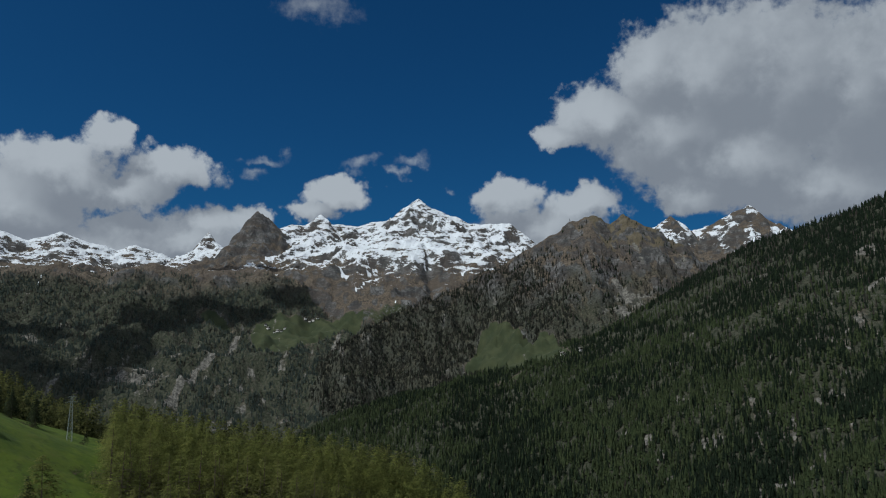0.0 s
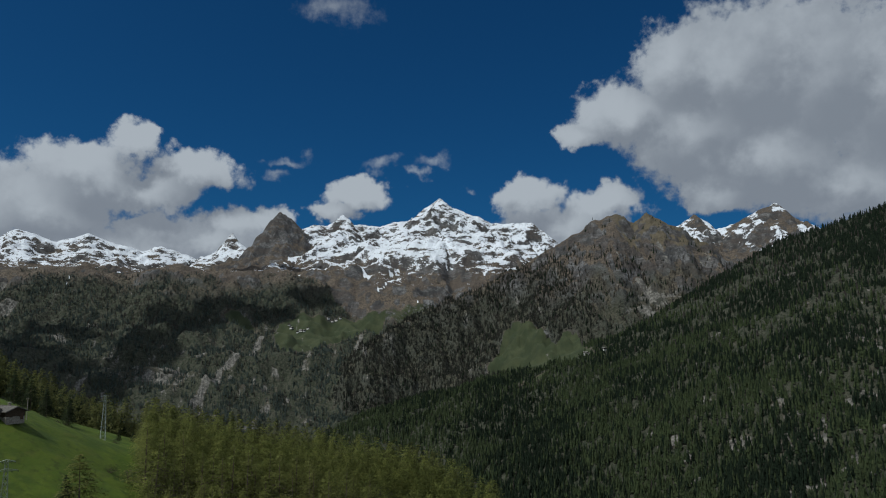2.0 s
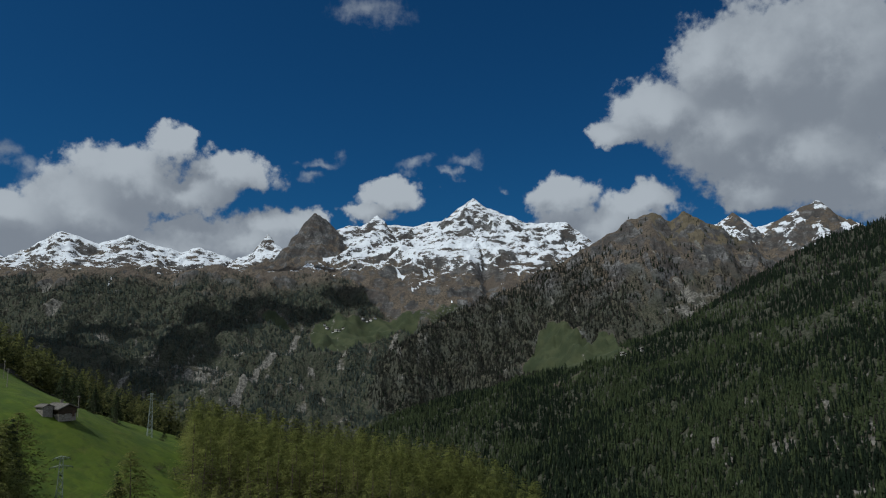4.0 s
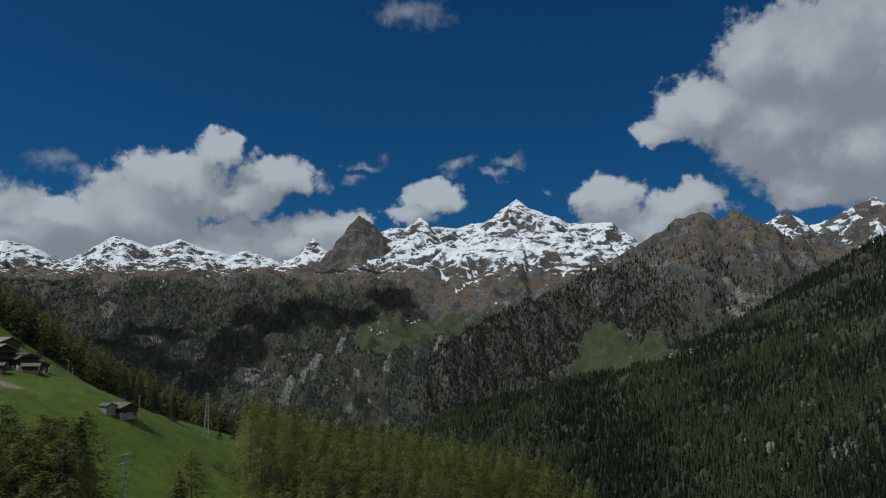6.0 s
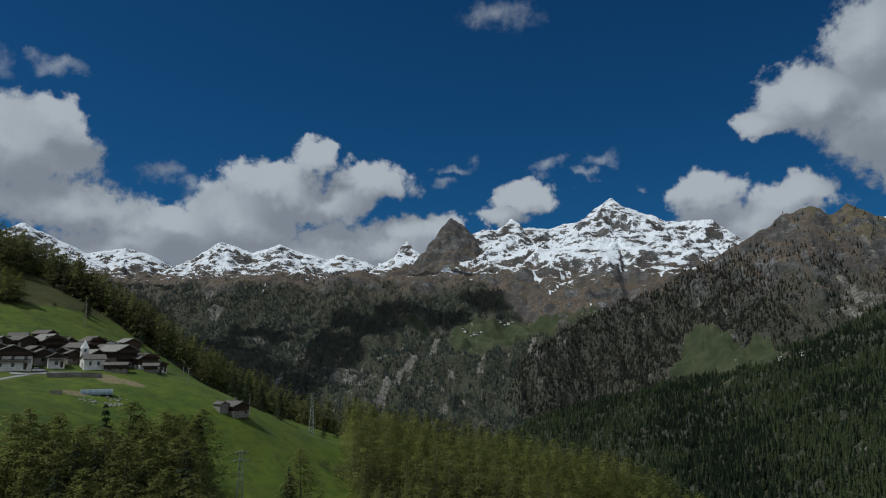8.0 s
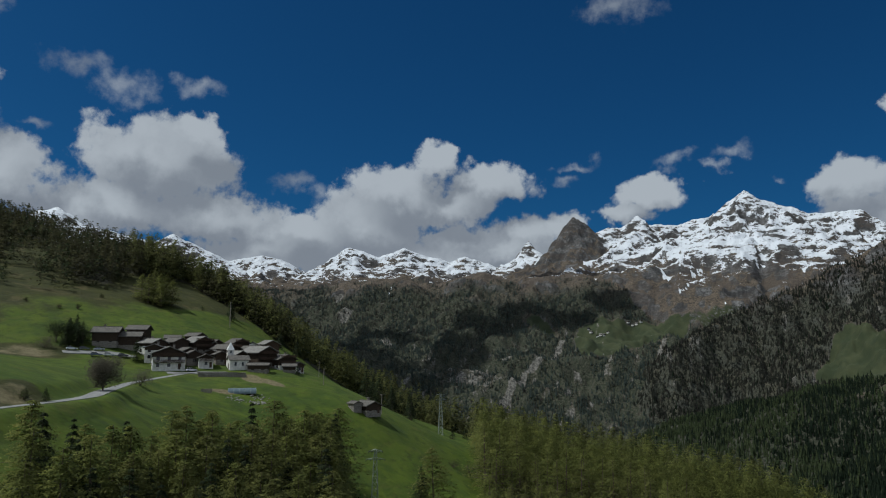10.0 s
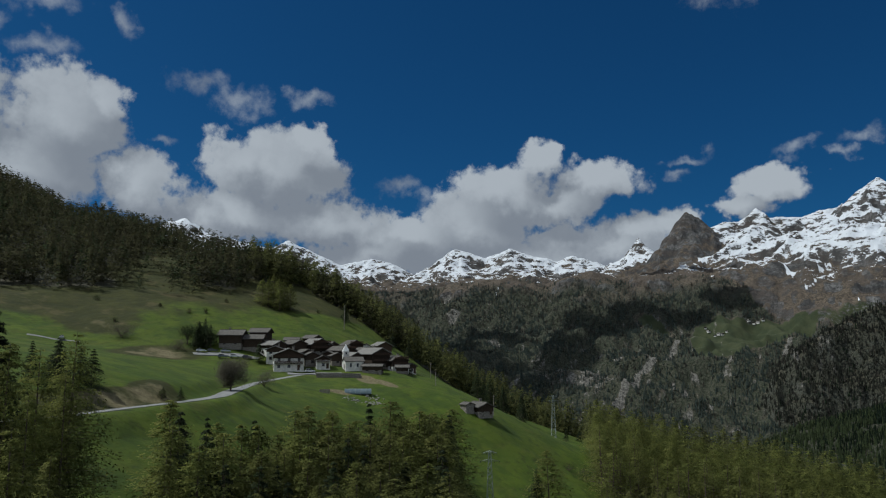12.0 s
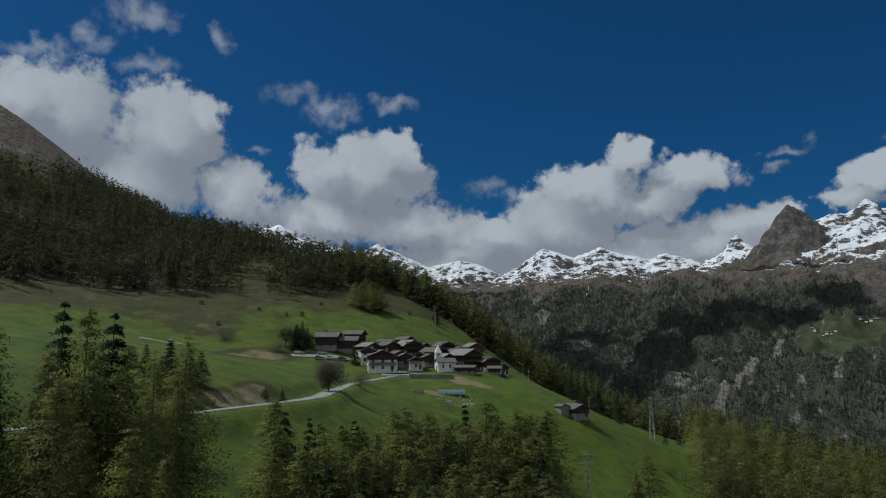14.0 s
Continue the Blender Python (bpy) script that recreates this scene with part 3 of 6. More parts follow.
def land(x, y):
    """Height of the ground and the number of the landform that makes it."""
    wx, wy = x + fbm(x, y, 260, 3) * 26, y + fbm(x + 900, y, 260, 3) * 26
    big, fine = ridged(x, y, 330, 5), fbm(x, y, 60, 4)
    crag, ribs = ridged(x + 40, y * 0.8, 120, 4), ridged(x * 1.1 + 70 + 0.12 * y, y * 0.3, 100, 4)
    forms = []

    def add(line, d, z, rough, jag, scale=150.0, craggy=0.0, ribbed=0.0):
        h, near = crest_height(wx * 0.6 + x * 0.4, wy * 0.6 + y * 0.4, line, d, z)
        forms.append(h + (big - 0.25) * rough * np.clip(near / scale, 0, 1) + fine * jag * (0.35 + 0.65 * np.clip(near / 60, 0, 1))
                     + ((crag - 0.3) * craggy * np.clip(1.6 - near / 400, 0.3, 1) + (ribs - 0.3) * ribbed * np.clip(1.4 - near / 300, 0.06, 1)) * (0.3 + 0.7 * np.clip(near / 80, 0, 1)))
    forms.append(hill_height(x, y))
    add(SNOW_MAIN, [0, 120, 330, 520, 800, 1400, 3000], [0, 130, 290, 370, 455, 900, 2200], 74, 15, 130, 34)
    for spur in SNOW_SPURS:
        add(spur, [0, 40, 110, 260, 3000], [0, 34, 92, 235, 2600], 40, 9, 90, 26)
        forms[1] = np.maximum(forms[1], forms.pop())
    add(SNOW_WEST, [0, 110, 260, 420, 800, 1400, 3000], [0, 100, 200, 270, 390, 800, 2000], 60, 13, 150, 30)
    add(TRIANGLE, [0, 100, 260, 600, 3000], [0, 120, 240, 400, 1600], 30, 10, 100, 30)
    add(SNOW_EAST, [0, 150, 400, 800, 3000], [0, 150, 330, 520, 1600], 70, 14, 150, 36)
    add(HORN, [0, 50, 150, 260, 330, 700, 3000], [0, 95, 225, 320, 350, 520, 1800], 26, 24, 90, 34, 34)
    add(BROWN, [0, 90, 260, 480, 560, 1000, 3000], [0, 112, 290, 480, 530, 880, 1900], 50, 22, 150, 46, 26)
    for spur in BROWN_SPURS:
        add(spur, [0, 25, 80, 200, 3000], [0, 20, 78, 215, 2600], 34, 20, 60, 46, 20)
        forms[6] = np.maximum(forms[6], forms.pop())
    add(WOODED, [0, 300, 700, 1200, 2500], [0, 180, 400, 650, 1250], 36, 7, 200)
    add(PLATEAU, [0, 150, 600, 900, 1400, 3000], [0, 60, 330, 430, 640, 1300], 70, 9, 200, 16, 9)
    add(TERRACE, [0, 200, 450, 800, 1300, 2500], [0, 30, 125, 290, 540, 1200], 30, 6, 200)
    forms = np.array(forms)
    z = forms.max(0)
    floor = -400 + fine * 4
    which = np.where(z > floor, forms.argmax(0), 7)
    return np.maximum(z, floor), which


def ground_at(x, y):
    return float(land(np.array([float(x)]), np.array([float(y)]))[0][0])


# ---- ground ----
def mesh_of(name, verts, faces, mat, smooth=True, normals=None):
    """A mesh from arrays: faces all with the same number of corners."""
    me = bpy.data.meshes.new(name)
    n = faces.shape[1]
    me.vertices.add(len(verts))
    me.vertices.foreach_set("co", np.ascontiguousarray(verts, np.float32).ravel())
    me.loops.add(faces.size)
    me.loops.foreach_set("vertex_index", np.ascontiguousarray(faces, np.int32).ravel())
    me.polygons.add(len(faces))
    me.polygons.foreach_set("loop_start", np.arange(0, faces.size, n, dtype=np.int32))
    me.polygons.foreach_set("use_smooth", np.full(len(faces), smooth))
    me.update(calc_edges=True)
    if mat:
        me.materials.append(mat)
    if normals is not None:
        me.normals_split_custom_set_from_vertices(normals)
    return me


def soft_ellipse(x, y, cx, cy, a, b, turn=0.0):
    c, s = math.cos(radians(turn)), math.sin(radians(turn))
    u, v = (x - cx) * c + (y - cy) * s, -(x - cx) * s + (y - cy) * c
    return np.clip(1.5 - np.hypot(u / a, v / b), 0, 1)


def along(x, y, line, width):
    d = np.full(x.shape, 1e5)
    for (ax, ay), (bx, by) in zip(line, line[1:]):
        ux, uy = bx - ax, by - ay
        s = np.clip(((x - ax) * ux + (y - ay) * uy) / (ux * ux + uy * uy), 0, 1)
        d = np.minimum(d, np.hypot(x - ax - s * ux, y - ay - s * uy))
    return np.clip(1.5 - d / width, 0, 1)


FAR_MEADOWS = [(-950, 2960, 70, 40, -20), (240, 2040, 90, 9, 15)]
# outlines of the far fields
TERRACE_FIELD = [(65, 2364), (136, 2506), (203, 2544), (252, 2475), (249, 2330), (355, 2253), (366, 2041), (306, 2084), (203, 2155)]
HAMLET_FIELD = [(-790, 2900), (-803, 2979), (-769, 3073), (-655, 3111), (-539, 3158), (-463, 3160), (-359, 3130), (-353, 3076), (-437, 2986), (-550, 2841), (-604, 2683), (-705, 2690)]
VALLEY_FIELD = [(-440, 3150), (-330, 3150), (-212, 3190), (-160, 3230), (-110, 3160), (-180, 3080), (-300, 3050)]
# old snow lying in gullies of the brown slopes
DRIFTS = [([(-409, 3313), (-360, 3390), (-322, 3450)], 5), ([(-214, 3188), (-210, 3168)], 3), ([(-206, 3138), (-204, 3125)], 3), ([(-518, 3496), (-470, 3470)], 5), ([(-375, 3475), (-330, 3500)], 4),
          ([(-90, 3520), (-30, 3560)], 5), ([(86, 3452), (120, 3480)], 6), ([(-1679, 2928), (-1720, 2990)], 4), ([(-1854, 3722), (-1790, 3700)], 6), ([(-1500, 3330), (-1450, 3350)], 4), ([(-620, 3560), (-560, 3530)], 4)]
SCARS = [(826, 1885, 70, 26, -30), (482, 1112, 34, 30, 0), (438, 1205, 26, 16, 0), (494, 1036, 16, 16, 0), (742, 1350, 22, 60, 20), (1000, 1650, 40, 70, -20),
         (825, 1400, 20, 60, -25), (530, 1238, 30, 25, 0), (-1800, 2720, 55, 50, 0), (-1940, 2880, 25, 80, 20)]
LANDSLIP = [(-790, 2940), (-818, 2790), (-829, 2550), (-863, 2495), (-845, 2301), (-850, 2200)]
STREAM = [(-435, 2972), (-443, 2879), (-400, 2700), (-351, 2475)]


def in_field(x, y, line, soft=14.0):
    """1 inside the outline, falling to 0 across its uneven edge."""
    inside, d = np.zeros(x.shape, bool), np.full(x.shape, 1e5)
    for (ax, ay), (bx, by) in zip(line, line[1:] + line[:1]):
        ux, uy = bx - ax, by - ay
        s = np.clip(((x - ax) * ux + (y - ay) * uy) / (ux * ux + uy * uy), 0, 1)
        d = np.minimum(d, np.hypot(x - ax - s * ux, y - ay - s * uy))
        inside ^= ((ay > y) != (by > y)) & (x < ux * (y - ay) / (uy if uy else 1e-9) + ax)
    return np.clip(0.5 + (np.where(inside, d, -d) + 10 * fbm(x, y, 50, 3)) / soft, 0, 1)


def masks(x, y, z, which):
    far = which != 0
    meadow = np.zeros_like(x)
    for cx, cy, a, b, turn in FAR_MEADOWS:
        meadow = np.maximum(meadow, soft_ellipse(x, y, cx, cy, a, b, turn))
    meadow = np.maximum(meadow, in_field(x, y, TERRACE_FIELD) * np.clip((58 + np.clip(260 - x, 0, 40) - z + 14 * fbm(x, y, 60, 2)) / 14, 0, 1))
    meadow = np.maximum(meadow, in_field(x, y, VALLEY_FIELD, 60) * 0.55)
    meadow = np.maximum(meadow, in_field(x, y, HAMLET_FIELD) * 0.9)
    meadow *= far
    stone = np.zeros_like(x)
    for cx, cy, a, b, turn in SCARS:
        stone = np.maximum(stone, soft_ellipse(x, y, cx, cy, a * 0.85, b * 0.85, turn) * 0.62)
    stone = np.maximum(stone, along(x, y, LANDSLIP, 12) * 0.85)
    stone = np.maximum(stone, along(x, y, STREAM, 10) * 0.85)
    stone = np.maximum(stone, np.where((which == 7) & (x > 330) & (y < 1700), np.clip((fbm(x, y, 38, 3) - np.where(y < 1400, 0.33, 0.42)) * 2.2, 0, 0.72), 0))
    stone = np.maximum(stone, np.where((which == 8) & (z < 10) & (x > -1250) & (x < -480), np.clip((fbm(x, y * 0.3, 34, 3) - 0.28) * 2.0, 0, 0.62), 0))
    stone *= far
    cliffs = np.maximum(soft_ellipse(x, y, -1010, 2350, 190, 70, 10) * 0.5, soft_ellipse(x, y, 650, 2330, 130, 130) * 0.45)
    cliffs = np.maximum(cliffs, soft_ellipse(x, y, -1470, 2530, 60, 40) * 0.5)
    stone = np.maximum(stone, cliffs * far)
    # gullies and ribs down the faces
    streak = fbm(x + 0.15 * y, y * 0.22, 34, 4)
    face = (which == 6) & (x > 430)
    stone = np.where(face, np.maximum(stone, np.clip((streak - 0.12) * 1.5, 0, 0.6) * np.clip((470 - z) / 120, 0, 1) * np.clip((x - 430) / 120, 0, 1)), stone)
    stone = np.where((which == 6) & (x <= 430), np.maximum(stone, np.clip((streak - 0.42) * 1.6, 0, 0.5)), stone)
    stone = np.where((which == 8) & (z < 250), np.maximum(stone, np.clip((streak - 0.5) * 1.8, 0, 0.5)), stone)
    tan = np.where(which == 6, np.clip((z - 330 + 60 * fbm(x, y, 70, 3)) / 60, 0, 1) * np.clip((x - 560 + 60 * streak) / 90, 0.15, 1), 0.0)
    tan = np.where((which == 8) & (z > 120), 0.2, tan)
    snow_form = (which >= 1) & (which <= 4)
    line = 418 + 45 * fbm(x, y, 300, 3) - 75 * np.exp(-((x + 120) / 360) ** 2) + 240 * (which == 4) - 25 * (which == 2) - 45 * (which == 1)
    snow = np.where(snow_form, np.clip((z - line) / 150, -1.5, np.where(which == 1, 0.72, 0.66)), -3.0)
    snow = np.where(which == 4, np.clip(0.36 + 1.5 * fbm(x - 0.2 * y, y * 0.35, 75, 4) - np.clip((640 - z) / 130, 0, 1.5) + 0.35 * (x < 1480), -1, 0.8), snow)
    snow = np.where(which == 8, np.clip((z - 420) / 110, -1.5, -0.3), snow)
    snow = np.where(which == 6, -2.0, snow)
    for line_of, wide in DRIFTS:
        lying = along(x + 8 * fbm(x, y, 30, 2), y + 14 * fbm(x + 90, y, 40, 2), line_of, wide)
        snow = np.where((which >= 1) & (which <= 8) & (lying > 0.3), np.maximum(snow, lying * 1.6), snow)
    # woods
    wood = np.zeros_like(x)
    wood = np.where((which == 7) | (which == 9), 1.0, wood)
    wood = np.where(which == 8, np.clip((345 - z + 60 * fbm(x, y, 150, 3)) / 110, 0, 1), wood)
    wood = np.where(which == 6, np.clip((300 - z + 120 * fbm(x, y, 130, 3)) / 200, 0, 0.8), wood)
    wood = np.where((which >= 1) & (which <= 5), np.clip((150 - z) / 60, 0, 1), wood)
    wood = np.where((which == 8) & (z > 80), wood * np.clip((-x - 380) / 160, 0, 1), wood)
    near_wood = hill_wood(x, y, z)
    wood = np.where(far, wood * (1 - np.clip(meadow * 1.6, 0, 1)) * (1 - np.clip((stone - 0.35) * 2, 0, 1)), near_wood * 0.75)
    # pasture of the near hill
    grass = np.where(far, meadow, np.where(z > 175 + 25 * fbm(x, y, 80, 3), 0.2, 1.0) * (1 - 0.6 * near_wood))
    lush = np.where(far, 2.0, np.clip((27 - z + 8 * fbm(x, y, 60, 2)) / 16, 0, 1))
    # dry banks
    bank = np.maximum(soft_ellipse(x, y, -146, 86, 4.5, 22, 18), soft_ellipse(x, y, -153, 98, 3.5, 9, 32))
    bank = np.maximum(bank, soft_ellipse(x, y, -272, 180, 12, 20, -10))
    bank = np.maximum(bank, soft_ellipse(x, y, -205, 272, 14, 8, 30) * 0.7)
    bank = np.maximum(bank, soft_ellipse(x, y, -320, 180, 20, 14, 20) * 0.8)
    lush = np.where(far, lush, lush * (1 - bank))
    soil = np.maximum(soft_ellipse(x, y, -201, 226, 4, 8, 60), soft_ellipse(x, y, -192, 227, 3, 8, 75)) * (1 - far)
    soil = np.maximum(soil, soft_ellipse(x, y, -191, 198, 3, 5, -40) * (1 - far))
    soil = np.maximum(soil, bank * 0.52 * (1 - far))
    return dict(snow=snow, wood=wood, grass=grass, lush=lush, stone=stone, soil=soil, tan=tan)


def hill_wood(x, y, z):
    """Where the woods stand on the near hill, 0 to 1."""
    slope_wood = np.clip((z - 28 - np.clip((y - 230) * 0.18, 0, 12) - 6 * fbm(x, y, 40, 2)) / 5, 0, 1) * np.clip((172 - z - 30 * fbm(x + 50, y, 90, 2)) / 25, 0, 1) * (x < -332)
    slope_wood *= np.clip(0.95 + 1.2 * fbm(x + 700, y + 90, 70, 2), 0, 1)
    crest_y = np.interp(x, [-400, -346, -309, -281, -249, -217, -179, -150], [325, 330, 337, 349, 360, 376, 380, 400])
    behind = np.clip((y - crest_y + 5) / 5, 0, 1) * (x > -420) * (x < -120)
    azim, r = np.degrees(np.arctan2(x, y)), np.hypot(x, y)
    larch = np.clip((azim + 24.8) / 0.8, 0, 1) * np.clip((r - 205) / 15, 0, 1) * (azim < 30) * (r < 700)
    return np.clip(np.maximum(np.maximum(slope_wood, behind), larch), 0, 1)


def make_ground():
    az = np.radians(np.concatenate([np.arange(-84, 44.01, 0.16), np.arange(48, 276, 4.0)]))
    r = np.concatenate([[0.05], np.arange(8, 88, 10.0), np.arange(88, 140, 3.0), np.arange(140, 420, 3.0), np.arange(420, 1000, 8.0), np.arange(1000, 2600, 12.0),
                        np.arange(2600, 3900, 11.0), np.arange(3900, 4700, 7.0), [4720, 4780, 4860, 4990]])
    A, Rr = np.meshgrid(az, r)
    x, y = Rr * np.sin(A), Rr * np.cos(A)
    z, which = land(x.ravel(), y.ravel())
    z, which = z.reshape(x.shape), which.reshape(x.shape)
    nr, na = x.shape
    verts = np.stack([x, y, z], -1).reshape(-1, 3)
    i, j = np.meshgrid(np.arange(nr - 1), np.arange(na), indexing="ij")
    j2 = (j + 1) % na
    quads = np.stack([i * na + j, i * na + j2, (i + 1) * na + j2, (i + 1) * na + j], -1).reshape(-1, 4)[:, ::-1]
    a, b, c, d = (verts[quads[:, k]] for k in range(4))
    fn = np.cross(c - a, d - b)
    vn = np.zeros_like(verts)
    for k in range(4):
        np.add.at(vn, quads[:, k], fn)
    vn /= np.linalg.norm(vn, axis=1)[:, None] + 1e-9
    layers = masks(verts[:, 0], verts[:, 1], verts[:, 2], which.ravel())
    region = which.ravel()[quads[:, 0]]
    labels = [((0,), "ground", "steep green pasture hillside with rough grass and bare banks", "ground", "structure"),
              ((1,), "mountain", "broad snow-covered mountain with dark rock bands", "mountain", ""),
              ((2,), "mountain", "long range of snowy peaks above brown slopes", "mountain", ""),
              ((3,), "mountain", "small sharp white snow pyramid behind the dark peak", "mountain", ""),
              ((4,), "mountain", "brown rock peaks streaked with snow gullies", "mountain", ""),
              ((5,), "mountain", "dark bare rock horn without snow", "mountain", ""),
              ((6,), "mountain", "brown rocky mountain with two tops and bare larches", "mountain", ""),
              ((7,), "hillside", "dark forested valley side with stony clearings", "hillside", "structure"),
              ((8,), "hillside", "brown wooded slope below the snow with cloud shadows", "hillside", "structure"),
              ((9,), "hillside", "wooded terrace with a small green meadow", "hillside", "structure")]
    for forms, name, label, category, kind in labels:
        pick = quads[np.isin(region, forms)]
        if not len(pick):
            continue
        used, inverse = np.unique(pick, return_inverse=True)
        me = mesh_of(name, verts[used], inverse.reshape(-1, 4), TERRAIN, True, vn[used])
        for key, values in layers.items():
            la = me.attributes.new(key, "FLOAT", "POINT")
            la.data.foreach_set("value", np.ascontiguousarray(values[used], np.float32))
        tagged(new(name, me), label, category, "", kind)
    # what lies open to the sky between the camera's side and each place
    rise = (z - 0) / Rr
    open_to = np.maximum.accumulate(rise, axis=0)
    return az, r, open_to


GROUND_AZ, GROUND_R, OPEN_RISE = make_ground()

# ---- woods ----
def frustum(bm, p0, p1, r0, r1, n=6):
    """A tapered round stick between two points."""
    p0, p1 = Vector(p0), Vector(p1)
    d = (p1 - p0).normalized()
    u = d.orthogonal().normalized()
    v = d.cross(u)
    rings = []
    for p, r in ((p0, r0), (p1, r1)):
        rings.append([bm.verts.new(p + (u * math.cos(k * 2 * math.pi / n) + v * math.sin(k * 2 * math.pi / n)) * r) for k in range(n)])
    for k in range(n):
        bm.faces.new((rings[0][k], rings[0][(k + 1) % n], rings[1][(k + 1) % n], rings[1][k]))
    bm.faces.new(rings[1])
    bm.faces.new(rings[0][::-1])


def finish(name, bm, mat, smooth=False):
    me = bpy.data.meshes.new(name)
    bmesh.ops.recalc_face_normals(bm, faces=bm.faces)
    for f in bm.faces:
        f.smooth = smooth
    bm.to_mesh(me)
    bm.free()
    me.materials.append(mat)
    return me


def part(name, bm, mat, parent, label="", smooth=False):
    ob = new(name, finish(name, bm, mat, smooth))
    ob.parent = parent
    if label:
        ob["label"] = label
    return ob


def conifer_parts(rng, height, spread, branches, sprays, kind, fine=1.0):
    """Arrays of small leaf sprays along drooping branches (quads), and a trunk with its larger limbs."""
    t = np.sort(rng.rand(branches) ** (0.85 if kind == "larch" else 0.8)) * 0.9 + 0.08
    tiers = np.linspace(0.08, 0.98, max(8, int(height * 0.8)))
    mixed_in = 0.2 if kind == "larch" else 0.5
    t = (1 - mixed_in) * t + mixed_in * tiers[np.abs(t[:, None] - tiers).argmin(1)]
    turn = rng.rand(branches) * 2 * np.pi
    shape = (1 - t) ** (0.7 if kind == "larch" else 0.9) * np.clip(0.5 + t * 2.4, 0, 1)
    length = spread * shape * (0.6 + 0.5 * rng.rand(branches)) + 0.15
    quads = []
    bm = bmesh.new()
    lean = Vector((rng.randn() * 0.012, rng.randn() * 0.012, 1)) * height
    frustum(bm, (0, 0, -0.8), lean * 0.55, height * 0.009 + 0.05, height * 0.006, 6)
    frustum(bm, lean * 0.55, lean * 0.99, height * 0.006, 0.02, 5)
    for ti, a, ln in zip(t, turn, length):
        base = np.array(lean) * ti
        out = np.array([math.cos(a), math.sin(a), 0.0])
        up = 0.25 if kind == "larch" else 0.05
        n = max(3, int(sprays * (0.35 + ln / spread)))
        s = (np.arange(n) + rng.rand(n)) / n
        s = 0.12 + 0.88 * s ** 0.9
        droop = -0.32 if kind == "larch" else -0.5
        pts = base + np.outer(s * ln, out) + np.outer(ln * (up * s + droop * s * s), [0, 0, 1])
        side = np.array([-out[1], out[0], 0.0])
        pts = pts + np.outer(rng.randn(n) * 0.2 * ln * (0.4 + s), side) + np.outer(rng.randn(n) * 0.09 * ln, [0, 0, 1])
        size = (0.6 + 0.4 * (1 - ti)) * (0.23 + 0.27 * rng.rand(n)) * (0.75 + height / 60) * (0.7 + 0.3 * fine)
        if kind == "larch":
            size *= 0.9
        d = out + 0.6 * rng.randn(n, 3)
        d[:, 2] -= 0.35
        d /= np.linalg.norm(d, axis=1)[:, None]
        w = np.cross(d, rng.randn(n, 3) * 0.6 + np.array([0, 0, 1.0]))
        w /= np.linalg.norm(w, axis=1)[:, None] + 1e-9
        L, W = d * (size * 1.5)[:, None], w * (size * (0.34 + 0.16 * fine))[:, None]
        quads.append(np.stack([pts + W - L * 0.3, pts + L * 0.8, pts - W - L * 0.3], 1))
        if ln > spread * 0.55 and rng.rand() < 0.5:
            frustum(bm, base, base + out * ln * 0.8 + np.array([0, 0, ln * (up * 0.8 + droop * 0.64)]), 0.05, 0.015, 3)
    # a pointed leader
    return np.concatenate(quads), bm


def crown_mesh(quads, axis_x, axis_y, mat, rng):
    """Sprays that all face outwards from the trunk, shaded as one loose volume."""
    mid = quads.mean(1)
    out = np.stack([mid[:, 0] - axis_x, mid[:, 1] - axis_y, np.zeros(len(mid))], -1)
    out /= np.linalg.norm(out, axis=1)[:, None] + 0.3
    out[:, 2] = 0.6
    out += rng.randn(len(mid), 3) * 0.3
    out /= np.linalg.norm(out, axis=1)[:, None]
    face = np.cross(quads[:, 1] - quads[:, 0], quads[:, 2] - quads[:, 0])
    flip = (face * out).sum(1) < 0
    quads[flip] = quads[flip][:, ::-1]
    v = quads.reshape(-1, 3)
    return mesh_of("crown", v, np.arange(len(v)).reshape(-1, 3), mat, True, np.repeat(out, 3, axis=0))


SPRAYS = {}


def make_conifer(rng, name, height, spread, branches, sprays, kind, label, fine=1.0):
    quads, bm = conifer_parts(rng, height, spread, branches, sprays, kind, fine)
    ob = new(name)
    part("trunk", bm, BARK, ob)
    SPRAYS[ob.name] = quads
    crown = new("crown", crown_mesh(quads, 0.0, 0.0, LARCH if kind == "larch" else SPRUCE, rng))
    crown.parent = ob
    return tagged(ob, label, "tree", "trees of the near woods")


TREE_RNG = np.random.RandomState(11)
LARCH_LABEL, SPRUCE_LABEL = "tall larch in fresh yellow-green spring needles on the slope", "dark green spruce with drooping branches on the slope"
LARCHES = [make_conifer(TREE_RNG, "larch", h, s, b, 17, "larch", LARCH_LABEL, 0.9) for h, s, b in
           ((21, 6.6, 110), (19, 6.2, 105), (23, 7.0, 115), (16, 5.6, 95), (20, 7.4, 110))]
BELT_LARCHES = [make_conifer(TREE_RNG, "larch", h, s, b, 28, "larch", LARCH_LABEL, 0.6) for h, s, b in ((20, 6.0, 190), (18, 6.2, 175), (22, 6.4, 200), (21, 5.2, 190))]
FINE_LARCHES = [make_conifer(TREE_RNG, "larch", h, s, b, 38, "larch", LARCH_LABEL, 0.2) for h, s, b in ((24, 7.0, 260), (21, 6.6, 240), (22, 7.4, 250))]
BELT_SPRUCES = [make_conifer(TREE_RNG, "spruce", h, s, b, 30, "spruce", SPRUCE_LABEL, 0.5) for h, s, b in ((20, 4.8, 200), (17, 5.0, 180))]
